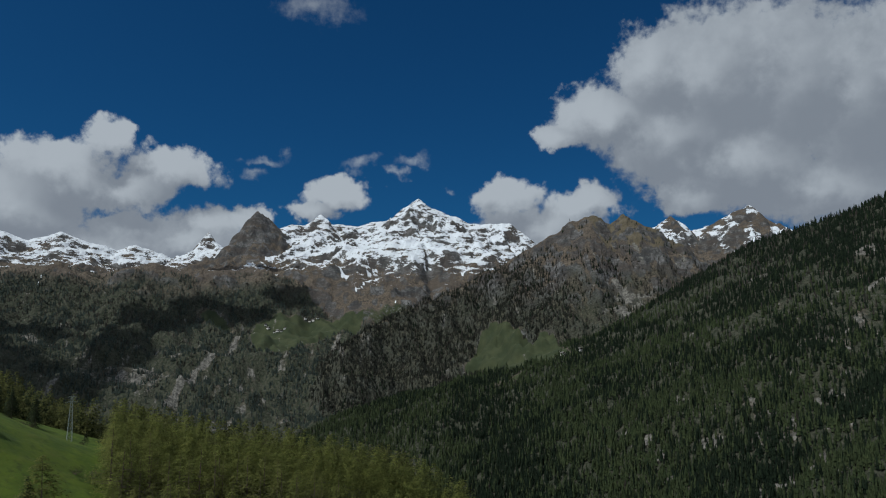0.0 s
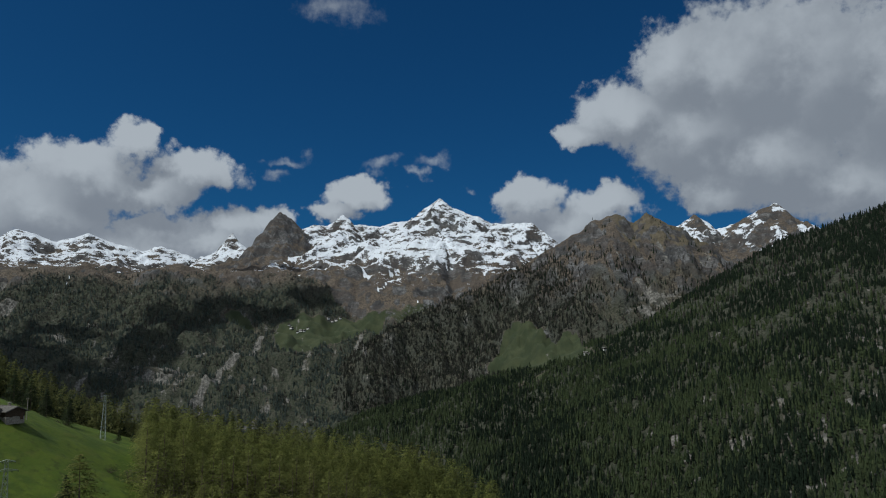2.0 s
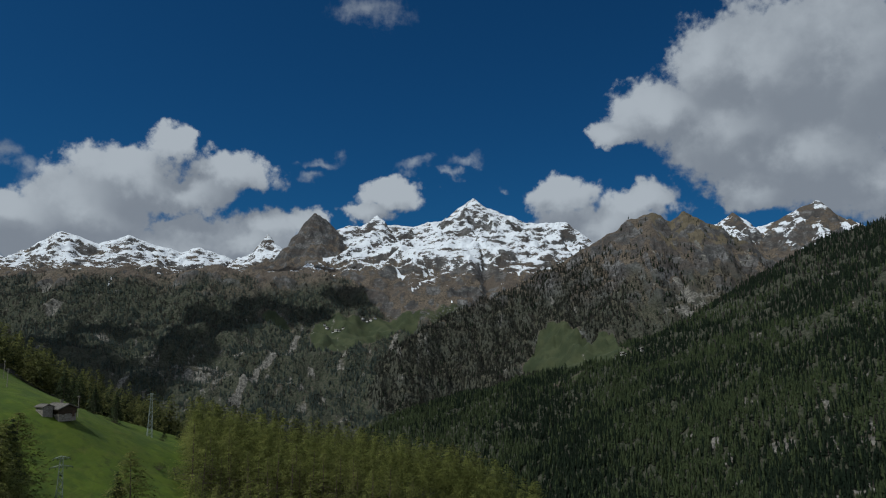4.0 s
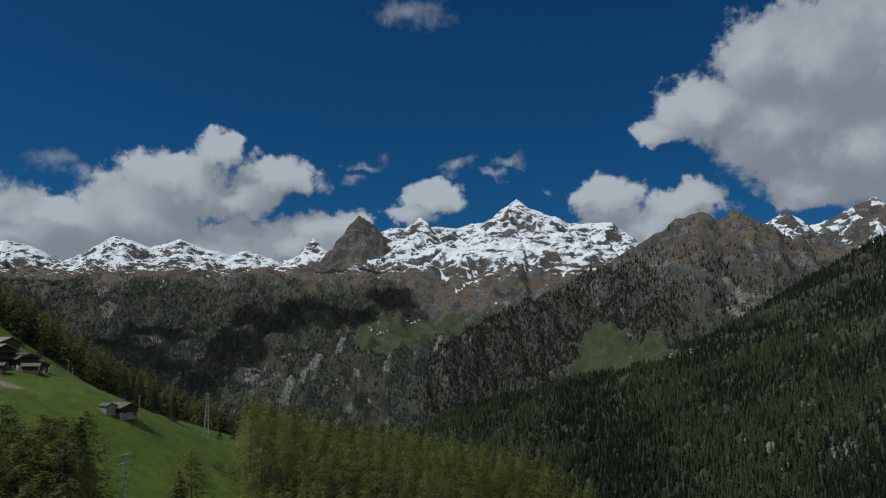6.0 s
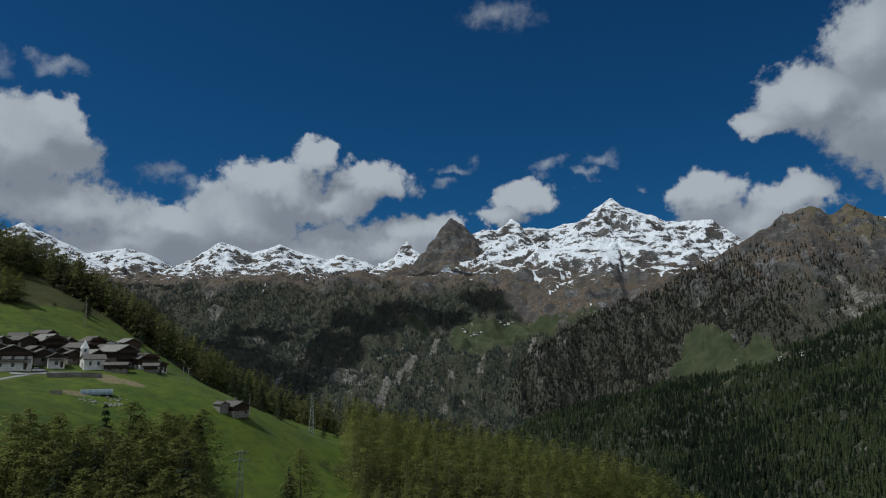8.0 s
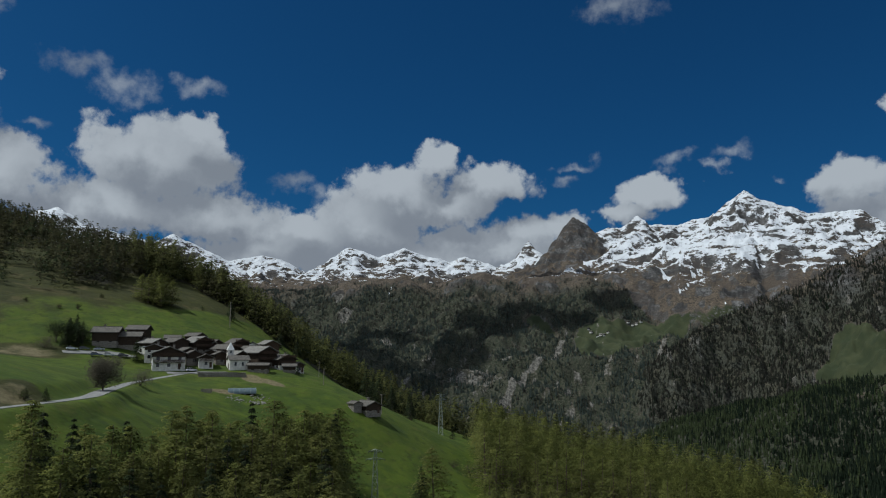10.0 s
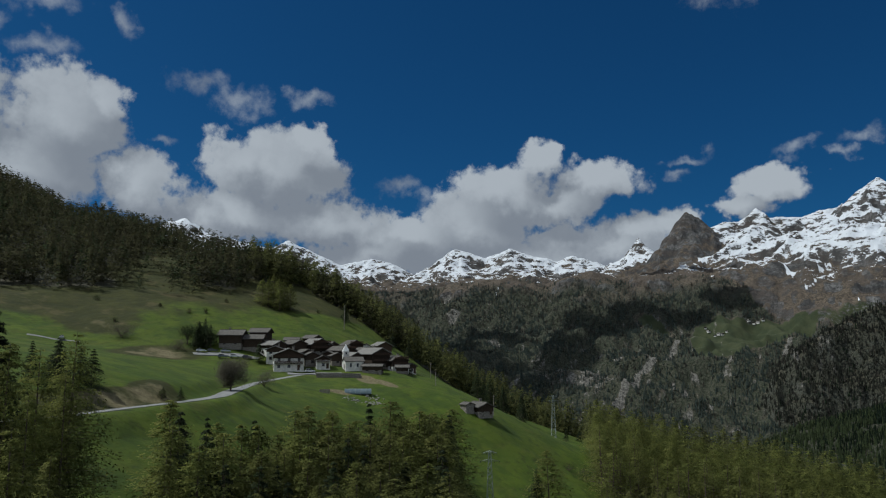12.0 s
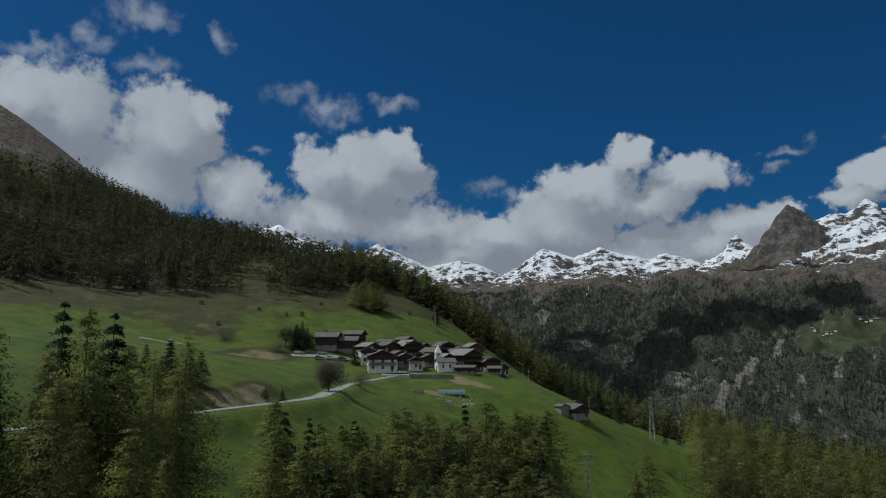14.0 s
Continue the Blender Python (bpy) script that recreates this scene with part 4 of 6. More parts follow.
FINE_SPRUCES = [make_conifer(TREE_RNG, "spruce", h, s, b, 48, "spruce", SPRUCE_LABEL, 0.2) for h, s, b in ((20, 5.2, 260), (18, 5.4, 250))]
TALL = {t.name: h for t, h in zip(LARCHES + BELT_LARCHES + FINE_LARCHES + BELT_SPRUCES + FINE_SPRUCES, (21, 19, 23, 16, 20, 20, 18, 22, 21, 24, 21, 22, 20, 17, 20, 18))}


def place_tree(source, x, y, high, turn, lift=0.0, wide=1.0, used=set()):
    scale = high / TALL[source.name]
    m = Matrix.LocRotScale((x, y, ground_at(x, y) - 0.3 + lift), Euler((0, 0, turn)), None)
    if source.name not in used:
        used.add(source.name)
        ob = source
        ob.matrix_basis = m
    else:
        ob = copy_thing(source, m)
    ob.scale = (scale * wide * (0.9 + 0.2 * random.random()),) * 2 + (scale,)
    return ob


def scatter(rng, n, spacing, accept, box):
    """Places at random that keep their distance."""
    x0, x1, y0, y1 = box
    cand = np.column_stack([rng.uniform(x0, x1, n), rng.uniform(y0, y1, n)])
    cand = cand[accept(cand[:, 0], cand[:, 1])]
    taken, grid = [], {}
    for px, py in cand:
        k = (int(px // spacing), int(py // spacing))
        if any(np.hypot(px - q[0], py - q[1]) < spacing for a in (-1, 0, 1) for b in (-1, 0, 1) for q in grid.get((k[0] + a, k[1] + b), ())):
            continue
        grid.setdefault(k, []).append((px, py))
        taken.append((px, py))
    return np.array(taken)


random.seed(5)


def near_wood_zone(x, y):
    azim, r = np.degrees(np.arctan2(x, y)), np.hypot(x, y)
    return (azim > -24.6) & (azim < 6) & (r > 232) & (r < 345)


back_rows, back_axes = [], []
for px, py in scatter(TREE_RNG, 14000, 5.6, near_wood_zone, (-175, 60, 190, 400))[:430]:
    azim, r = math.degrees(math.atan2(px, py)), math.hypot(px, py)
    src = random.choice(LARCHES)
    h = (10.5 + 8.5 * random.random()) * (1.0 if r > 262 else 0.9)
    if r > (265 if azim < -10 else 300):
        h = 16 + 8 * random.random()
    if r < 285:
        place_tree(src, px, py, h, random.random() * 6.28, 0.0, 1.45)
        continue
    q, k, a = SPRAYS[src.name], h / TALL[src.name], random.random() * 6.28
    c, s = math.cos(a) * k * 1.35, math.sin(a) * k * 1.35
    back_rows.append(np.stack([q[..., 0] * c - q[..., 1] * s + px, q[..., 0] * s + q[..., 1] * c + py, q[..., 2] * k + ground_at(px, py) - 0.3], -1))
    back_axes.append(np.full((len(q), 2), (px, py)))
# the rows behind, one closed wood
back_axes = np.concatenate(back_axes)
back = crown_mesh(np.concatenate(back_rows), back_axes[:, 0], back_axes[:, 1], LARCH, TREE_RNG)
back.name = "wood"
tagged(new("wood", back), "closed wood of yellow-green larches behind the front trees", "forest", "", "stuff")

# belt of trees below the road
BELT = [(-100, 62), (-104, 80), (-106, 100), (-115, 134), (-131, 179)]


def belt_zone(x, y):
    bx = np.interp(y, [p[1] for p in BELT], [p[0] for p in BELT])
    return (x > bx - 3) & (x < bx + 34 - 0.05 * (y - 60)) & (y > 58) & (y < 186) & (x < -0.48 * y - 30) & (np.degrees(np.arctan2(x + 14, y - 6)) < -33.9) & (np.degrees(np.arctan2(x + 17.7, y - 7.1)) > -54.6)


for px, py in scatter(TREE_RNG, 9000, 3.8, belt_zone, (-140, -60, 52, 190))[:235]:
    src = random.choice(BELT_SPRUCES if random.random() < 0.26 else BELT_LARCHES)
    h = (17.5 + 6.5 * random.random()) * min(1.06, max(0.74, 0.74 + (py - 78) / 130))
    place_tree(src, px, py, h, random.random() * 6.28, 0.0, 1.5 if src in BELT_LARCHES else 1.1)


def corner_zone(x, y):
    azim = np.degrees(np.arctan2(x + 18, y - 7))
    return (x > -103) & (x < -52) & (y > 0) & (y < 60) & (azim < -61.0) & (azim > -82)


CORNER = scatter(TREE_RNG, 3000, 4.6, corner_zone, (-104, -50, -30, 62))
for px, py in CORNER[np.argsort(CORNER[:, 0])][:58]:
    src = random.choice(FINE_SPRUCES if random.random() < 0.14 else FINE_LARCHES)
    h = (17 + 7 * random.random()) * (0.72 if px > -78 else 1.0)
    place_tree(src, px, py, h, random.random() * 6.28)
for px, py, h in ((-94, 38, 25.5), (-95, 43, 22), (-92, 34, 21)):
    place_tree(FINE_LARCHES[0], px, py, h, px)
for px, py, h in ((-104, 22, 22), (-106, 27, 21), (-103, 31, 19), (-108, 33, 18)):
    place_tree(FINE_SPRUCES[0], px, py, h, px)


# ---- far woods, too many to count ----
def tree_cloud(rng, places, heights, spread, rings, sides):
    """Small ragged cones stacked as conifers: vertices and triangles."""
    n = len(places)
    verts, tris = [], []
    base = np.zeros(n, int)
    count = 0
    for k in range(rings):
        z0 = 0.08 + 0.8 * k / rings
        z1 = min(1.0, z0 + 1.25 / rings)
        rad = spread * (1 - z0) ** 0.8
        turn = rng.rand(n, 1) * 6.28 + np.arange(sides)[None] * 2 * np.pi / sides
        rr = rad * heights[:, None] * (0.65 + 0.6 * rng.rand(n, sides))
        zz = (z0 + rng.uniform(-0.05, 0.05, (n, sides))) * heights[:, None]
        ring = np.stack([places[:, :1] + rr * np.cos(turn), places[:, 1:2] + rr * np.sin(turn), places[:, 2:] + zz], -1)
        apex = np.stack([places[:, 0] + rng.randn(n) * 0.15, places[:, 1] + rng.randn(n) * 0.15, places[:, 2] + z1 * heights], -1)[:, None]
        block = np.concatenate([ring, apex], 1)
        off = count + np.arange(n)[:, None] * (sides + 1)
        for s in range(sides):
            tris.append(np.concatenate([off + s, off + (s + 1) % sides, off + sides], 1))
        verts.append(block.reshape(-1, 3))
        count += n * (sides + 1)
    return np.concatenate(verts), np.concatenate(tris)


def far_places(rng, n, az0, az1, r0, r1, margin=45, denser=2.0):
    az = np.radians(rng.uniform(az0, az1, n))
    r = rng.uniform(r0 ** denser, r1 ** denser, n) ** (1 / denser)
    x, y = r * np.sin(az), r * np.cos(az)
    z, which = land(x, y)
    m = masks(x, y, z, which)
    i = np.clip(np.searchsorted(GROUND_R, r), 0, len(GROUND_R) - 1)
    j = np.clip(np.searchsorted(GROUND_AZ[:700], az), 0, 699)
    seen = (z + margin) / r > OPEN_RISE[i, j]
    return x, y, z, which, m, seen


def far_wood(rng, n, az0, az1, r0, r1, test, heights, spread, rings, sides, mat, label, denser=2.0):
    x, y, z, which, m, seen = far_places(rng, n, az0, az1, r0, r1, 45, denser)
    keep = seen & test(x, y, z, which, m, rng)
    p = np.column_stack([x, y, z - 0.5])[keep]
    h = rng.uniform(*heights, len(p)) * (0.8 + 0.4 * rng.rand(len(p)))
    v, f = tree_cloud(rng, p, h, spread, rings, sides)
    tagged(new("wood", mesh_of("wood", v, f, mat, False)), label, "forest", "", "stuff")


R2 = np.random.RandomState(21)
EAST = lambda part_of: (lambda x, y, z, w, m, g: ((w == 7) | (w == 9)) & (g.rand(len(x)) < m["wood"] * part_of(x, y, z)))
mixed = lambda x, y, z: np.clip(0.5 + 1.2 * fbm(x, y, 240, 3) + z / 900, 0.12, 1)
far_wood(R2, 62000, -17, 36, 900, 2600, EAST(mixed), (11, 21), 0.2, 3, 4, FAR_SPRUCE, "dark spruce forest covering the steep valley side", 0.6)
far_wood(R2, 44000, -17, 36, 900, 2600, EAST(lambda x, y, z: np.clip(1.15 - mixed(x, y, z), 0.0, 1) * np.clip(1.0 - z / 330, 0.1, 1) * np.clip(1.4 - x / 800, 0.35, 1)), (12, 22), 0.2, 3, 4, FAR_LARCH, "light green larches among the dark forest", 0.6)
far_wood(R2, 11000, -12, 36, 900, 2600, EAST(lambda x, y, z: np.clip(z / 450 + 0.1, 0.03, 0.6)), (10, 17), 0.2, 2, 5, FAR_BARE, "brown larches not yet in leaf on the upper valley side")
WEST = lambda k: (lambda x, y, z, w, m, g: ((w == 8) | (w <= 5) & (w > 0)) & (g.rand(len(x)) < m["wood"] * k(x, y, z)))
far_wood(R2, 60000, -46, 4, 2050, 3800, WEST(lambda x, y, z: np.clip(0.55 + 0.9 * fbm(x, y, 200, 3) - 1.3 * fbm(x + 0.15 * y, y * 0.22, 34, 4), 0.04, 1)), (11, 19), 0.18, 2, 4, FAR_HAZED, "dark conifers on the far slope below the snow")
far_wood(R2, 26000, -46, 4, 2050, 3800, WEST(lambda x, y, z: np.clip(0.35 + z / 400, 0.15, 0.8)), (10, 17), 0.2, 2, 4, FAR_BARE, "brown leafless larches on the far slope")
BROWN_HILL = lambda x, y, z, w, m, g: (w == 6) & (g.rand(len(x)) < np.clip((400 - z) / 200, 0, 1) * np.clip(0.7 - 1.6 * fbm(x + 0.15 * y, y * 0.22, 34, 4), 0.05, 1) * (1 - m["grass"]) * (1 - 0.8 * m["stone"]))
far_wood(R2, 14000, -10, 26, 2000, 3000, BROWN_HILL, (9, 16), 0.2, 2, 4, FAR_BARE, "brown leafless larches on the rocky mountain")
far_wood(R2, 24000, -12, 14, 1900, 3000, lambda x, y, z, w, m, g: (w == 6) & (x < 420) & (g.rand(len(x)) < np.clip((380 - z) / 120, 0, 1) * np.clip((520 - x) / 220, 0, 1) * (1 - m["grass"])), (10, 18), 0.18, 2, 4, FAR_MID, "dark conifers on the long ridge of the rocky mountain")
far_wood(R2, 9000, -10, 26, 2000, 3000, lambda x, y, z, w, m, g: (w == 6) & (g.rand(len(x)) < np.clip((540 - z) / 340, 0, 1) * np.clip(0.25 + 1.5 * fbm(x, y, 90, 3) - 1.6 * fbm(x + 0.15 * y, y * 0.22, 34, 4), 0, 1) * (1 - m["grass"])), (10, 18), 0.18, 2, 5, FAR_SPRUCE, "scattered dark conifers on the rocky mountain")


def hill_test(dark):
    def test(x, y, z, w, m, g):
        azim, r = np.degrees(np.arctan2(x, y)), np.hypot(x, y)
        larchwood = (azim > -24.6) & (r < 343)
        return (w == 0) & ~larchwood & (g.rand(len(x)) < hill_wood(x, y, z) * dark)
    return test


def slope_wood(n, az0, az1, r0, r1, test, source_kind, mat, label, heights, rng):
    """Mid-distance conifers: a few hundred sprays each, joined."""
    x, y, z, which, m, seen = far_places(rng, n, az0, az1, r0, r1, 15)
    keep = seen & test(x, y, z, which, m, rng)
    kinds = []
    for k in range(4):
        q, bm = conifer_parts(rng, 15, 4.6, 56 if r1 < 600 else 26, 6 if r1 < 600 else 4, source_kind)
        bm.free()
        kinds.append((q - 0) * np.array([1, 1, 1]))
    out, axes = [], []
    for px, py, pz in zip(x[keep], y[keep], z[keep]):
        q = kinds[rng.randint(4)]
        a, s = rng.rand() * 6.28, rng.uniform(*heights) / 15
        c, d = math.cos(a) * s, math.sin(a) * s
        mid = q.mean(1, keepdims=True)
        q = mid + (q - mid) * (1.7 if r1 < 600 else 2.5)
        axes.append(np.full((len(q), 2), (px, py)))
        out.append(np.stack([q[..., 0] * c - q[..., 1] * d + px, q[..., 0] * d + q[..., 1] * c + py, q[..., 2] * s + pz - 0.3], -1))
    axes = np.concatenate(axes)
    me = crown_mesh(np.concatenate(out), axes[:, 0], axes[:, 1], mat, rng)
    me.name = "wood"
    tagged(new("wood", me), label, "forest", "", "stuff")


HILL_LARCH = leaf_material("hill_larch", (0.088, 0.102, 0.03), (0.16, 0.168, 0.05), (0.12, 0.095, 0.055), False, 0.4)
slope_wood(2900, -50, -2, 330, 520, hill_test(0.8), "larch", HILL_LARCH, "larch wood along the edge of the pasture", (16, 25), R2)
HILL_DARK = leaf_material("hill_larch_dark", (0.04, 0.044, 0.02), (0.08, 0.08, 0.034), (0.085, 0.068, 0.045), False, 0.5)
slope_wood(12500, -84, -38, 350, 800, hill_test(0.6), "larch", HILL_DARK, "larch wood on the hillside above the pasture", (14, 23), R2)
slope_wood(3800, -84, -24, 340, 800, hill_test(0.55), "spruce", SPRUCE, "dark spruces among the hillside larches", (12, 21), R2)

# ---- village ----
PLASTER = surface("white_plaster", (0.48, 0.46, 0.42), (0.74, 0.715, 0.66), 1.2, bump=0.1)
STONE_WALL = surface("rubble_stone", (0.10, 0.09, 0.076), (0.27, 0.245, 0.21), 0.5, bump=0.8)
TIMBER = surface("dark_timber", (0.02, 0.014, 0.01), (0.06, 0.042, 0.028), 0.35, bump=0.5, stretch=(1, 1, 5))
RED_TIMBER = surface("reddish_timber", (0.04, 0.026, 0.018), (0.09, 0.055, 0.036), 0.35, bump=0.5, stretch=(1, 1, 5))
SLATE = surface("stone_slates", (0.055, 0.05, 0.044), (0.145, 0.132, 0.115), 0.7, bump=0.8, stretch=(1, 1, 3))
PALE_SLATE = surface("pale_stone_slates", (0.11, 0.104, 0.094), (0.24, 0.226, 0.205), 0.7, bump=0.8, stretch=(1, 1, 3))
ASPHALT = surface("worn_asphalt", (0.15, 0.15, 0.145), (0.24, 0.235, 0.225), 1.5, bump=0.2)
STEEL = surface("galvanised_steel", (0.2, 0.23, 0.21), (0.32, 0.35, 0.32), 0.4, rough=0.6, bump=0.0, metal=0.3)
POLE_WOOD = surface("weathered_pole", (0.16, 0.14, 0.12), (0.28, 0.25, 0.21), 0.3, bump=0.3, stretch=(1, 1, 0.2))
PLASTIC = surface("greenhouse_film", (0.06, 0.088, 0.1), (0.14, 0.18, 0.195), 1.0, rough=0.35, bump=0.1)
TYRE = surface("tyre_rubber", (0.02, 0.02, 0.02), (0.04, 0.04, 0.04), 0.1, bump=0.0)
BOULDER = surface("field_stone", (0.12, 0.115, 0.1), (0.26, 0.25, 0.22), 0.4, bump=0.8)


def glass_material(name):
    m, t, b, L = material(name)
    b.inputs["Base Color"].default_value = (0.02, 0.022, 0.026, 1)
    b.inputs["Roughness"].default_value, b.inputs["Specular IOR Level"].default_value = 0.12, 0.6
    return m


GLASS = glass_material("window_glass")


def paint_material(name, col):
    m, t, b, L = material(name)
    n = L("ShaderNodeTexNoise", None, Scale=2.0, Detail=4.0).outputs["Fac"]
    t.links.new(blend(t, ramp(t, n, 0.4, 0.8, 0.0, 0.3), col, tuple(0.6 * c for c in col)), b.inputs["Base Color"])
    b.inputs["Roughness"].default_value, b.inputs["Specular IOR Level"].default_value = 0.3, 0.5
    return m


def box(bm, x0, x1, y0, y1, z0, z1):
    v = [bm.verts.new((x, y, z)) for z in (z0, z1) for x, y in ((x0, y0), (x1, y0), (x1, y1), (x0, y1))]
    for f in ((3, 2, 1, 0), (4, 5, 6, 7), (0, 1, 5, 4), (1, 2, 6, 5), (2, 3, 7, 6), (3, 0, 4, 7)):
        bm.faces.new([v[i] for i in f])


def prism(bm, outline, y0, y1):
    """An outline in x and z, drawn out along y."""
    a = [bm.verts.new((x, y0, z)) for x, z in outline]
    b = [bm.verts.new((x, y1, z)) for x, z in outline]
    bm.faces.new(a)
    bm.faces.new(b[::-1])
    for k in range(len(a)):
        k2 = (k + 1) % len(a)
        bm.faces.new((a[k2], a[k], b[k], b[k2]))


def window_on(house, side, u, z, w, d, wide=0.9, high=1.1, frame_mat=None):
    """A window with its frame and pane on one wall; side is 'front', 'left', 'right' or 'back'."""
    def lay(bm, u0, u1, z0, z1, n0, n1):
        if side == "front":
            box(bm, u0, u1, -d / 2 - n1, -d / 2 - n0, z0, z1)
        elif side == "back":
            box(bm, u0, u1, d / 2 + n0, d / 2 + n1, z0, z1)
        elif side == "left":
            box(bm, -w / 2 - n1, -w / 2 - n0, u0, u1, z0, z1)
        else:
            box(bm, w / 2 + n0, w / 2 + n1, u0, u1, z0, z1)
    bm = bmesh.new()
    t = 0.12
    for a in ((u - wide / 2 - t, u - wide / 2, z, z + high), (u + wide / 2, u + wide / 2 + t, z, z + high),
              (u - wide / 2 - t, u + wide / 2 + t, z - t, z), (u - wide / 2 - t, u + wide / 2 + t, z + high, z + high + t), (u - 0.03, u + 0.03, z, z + high)):
        lay(bm, *a, -0.05, 0.06)
    win = part("window", bm, frame_mat or TIMBER, house)
    bm = bmesh.new()
    lay(bm, u - wide / 2, u + wide / 2, z, z + high, -0.05, 0.025)
    pane = part("pane", bm, GLASS, win)
    return win


def house(x, y, turn, w, d, wall_h, pitch=24.0, base_h=2.6, base=None, upper=None, roof=None, over=0.9, windows=True, balconies=0, chimney=True,
          label="", name="house", sink=1.5, z=None, lit_rows=None):
    """A mountain house: masonry below, timber above, a heavy slate roof; the ridge runs along its y."""
    base, upper, roof = base or STONE_WALL, upper or TIMBER, roof or SLATE
    ob = new(name)
    ob.matrix_basis = pose(x, y, ground_at(x, y) if z is None else z, 0, 0, turn)
    if base is STONE_WALL and upper is TIMBER:
        base_h *= 0.65
    rise = math.tan(radians(pitch)) * w / 2
    if base_h > 0:
        bm = bmesh.new()
        box(bm, -w / 2, w / 2, -d / 2, d / 2, -sink, base_h)
        bmesh.ops.bevel(bm, geom=[e for e in bm.edges if abs((e.verts[0].co - e.verts[1].co).z) > 0.5], offset=0.08, segments=1, affect="EDGES")
        part("lower_wall", bm, base, ob)
    bm = bmesh.new()
    prism(bm, [(-w / 2 - 0.04, base_h), (w / 2 + 0.04, base_h), (w / 2 + 0.04, wall_h), (0, wall_h + rise), (-w / 2 - 0.04, wall_h)], -d / 2 - 0.04, d / 2 + 0.04)
    part("upper_wall", bm, upper, ob)
    # two roof slopes of thick slabs, a little uneven, and a ridge course
    bm = bmesh.new()
    th, ex = 0.28, over
    k = rise / (w / 2)
    for s in (-1, 1):
        prism(bm, [(0, wall_h + rise + 0.05), (s * (w / 2 + ex), wall_h - k * ex + 0.05), (s * (w / 2 + ex), wall_h - k * ex + 0.05 + th), (0, wall_h + rise + 0.05 + th)], -d / 2 - ex, d / 2 + ex)
    bmesh.ops.subdivide_edges(bm, edges=[e for e in bm.edges if e.calc_length() > 2.0], cuts=3, use_grid_fill=True)
    for v in bm.verts:
        v.co.z += 0.09 * noise.noise(Vector((v.co.x * 0.6 + x, v.co.y * 0.6 + y, 0)))
    part("roof", bm, roof, ob)
    bm = bmesh.new()
    box(bm, -0.22, 0.22, -d / 2 - ex, d / 2 + ex, wall_h + rise + 0.22, wall_h + rise + 0.42)
    part("ridge", bm, roof, ob)
    if chimney:
        bm = bmesh.new()
        cx, cy = w * 0.17, d * 0.18
        box(bm, cx - 0.4, cx + 0.4, cy - 0.4, cy + 0.4, wall_h + rise * 0.4, wall_h + rise + 0.9)
        box(bm, cx - 0.55, cx + 0.55, cy - 0.55, cy + 0.55, wall_h + rise + 1.15, wall_h + rise + 1.27)
        for a in (-0.34, 0.24):
            for c in (-0.34, 0.24):
                box(bm, cx + a, cx + a + 0.1, cy + c, cy + c + 0.1, wall_h + rise + 0.9, wall_h + rise + 1.15)
        part("chimney", bm, STONE_WALL, ob)
    # eave beams under the gable
    for sx in (-w / 2, 0, w / 2):
        bm = bmesh.new()
        zz = wall_h + rise * (1 - abs(sx) / (w / 2)) - 0.18
        box(bm, sx - 0.1, sx + 0.1, -d / 2 - ex * 0.85, -d / 2 - 0.04, zz - 0.1, zz + 0.1)
        part("purlin", bm, TIMBER, ob)
    if windows:
        rows = [z0 for z0 in (0.9, 3.4, 5.9) if z0 + 1.3 < wall_h + 0.3]
        for z0 in rows:
            n = max(1, int(w / 3.2))
            for i in range(n):
                window_on(ob, "front", (i + 0.5) * w / n - w / 2, z0, w, d)
            n = max(1, int(d / 3.8))
            for i in range(n):
                for side in ("left", "right"):
                    window_on(ob, side, (i + 0.5) * d / n - d / 2, z0, w, d)
        bm = bmesh.new()
        box(bm, w * 0.32 - 0.5, w * 0.32 + 0.5, -d / 2 - 0.07, -d / 2 + 0.1, -0.2, 2.0)
        part("door", bm, RED_TIMBER, ob)
    for kf in range(balconies):
        z0 = 2.55 + 2.5 * kf
        bm = bmesh.new()
        box(bm, -w / 2 + 0.3, w / 2 - 0.3, -d / 2 - 1.2, -d / 2 - 0.05, z0 - 0.12, z0)
        bal = part("balcony", bm, TIMBER, ob)
        bm = bmesh.new()
        for zz in (z0 + 0.1, z0 + 0.95):
            box(bm, -w / 2 + 0.3, w / 2 - 0.3, -d / 2 - 1.2, -d / 2 - 1.12, zz, zz + 0.08)
        xx = -w / 2 + 0.3
        while xx < w / 2 - 0.3:
            box(bm, xx, xx + 0.11, -d / 2 - 1.19, -d / 2 - 1.14, z0 + 0.1, z0 + 0.95)
            xx += 0.2
        part("railing", bm, RED_TIMBER, bal)
    return tagged(ob, label, "house" if name == "house" else name.replace("_", " "), "houses of the village" if name == "house" else "")


house(-235, 216, 50, 12.0, 9.5, 6.0, 22, 4.6, PLASTER, TIMBER, PALE_SLATE, 1.0, True, 2, True, "large white plastered house with wooden balconies and slate roof")
house(-246, 219, 44, 7, 7, 5.0, 22, 4.0, PLASTER, TIMBER, PALE_SLATE, 0.8, True, 0, True, "narrow white house with timber gable beside the road")
house(-269, 215, 126, 9, 9.5, 5.0, 24, 1.9, STONE_WALL, TIMBER, SLATE, 1.0, True, 0, True, "long dark timber barn house with pale stone ground floor")
house(-264, 222, 130, 8, 9, 4.6, 23, 1.4, STONE_WALL, TIMBER, SLATE, 0.9, True, 2, False, "dark timber barn with slate roof and stone base")
house(-269, 231, 118, 7, 8, 4.4, 25, 1.4, STONE_WALL, TIMBER, SLATE, 0.9, True, 0, False, "dark timber barn at the upper edge of the village")
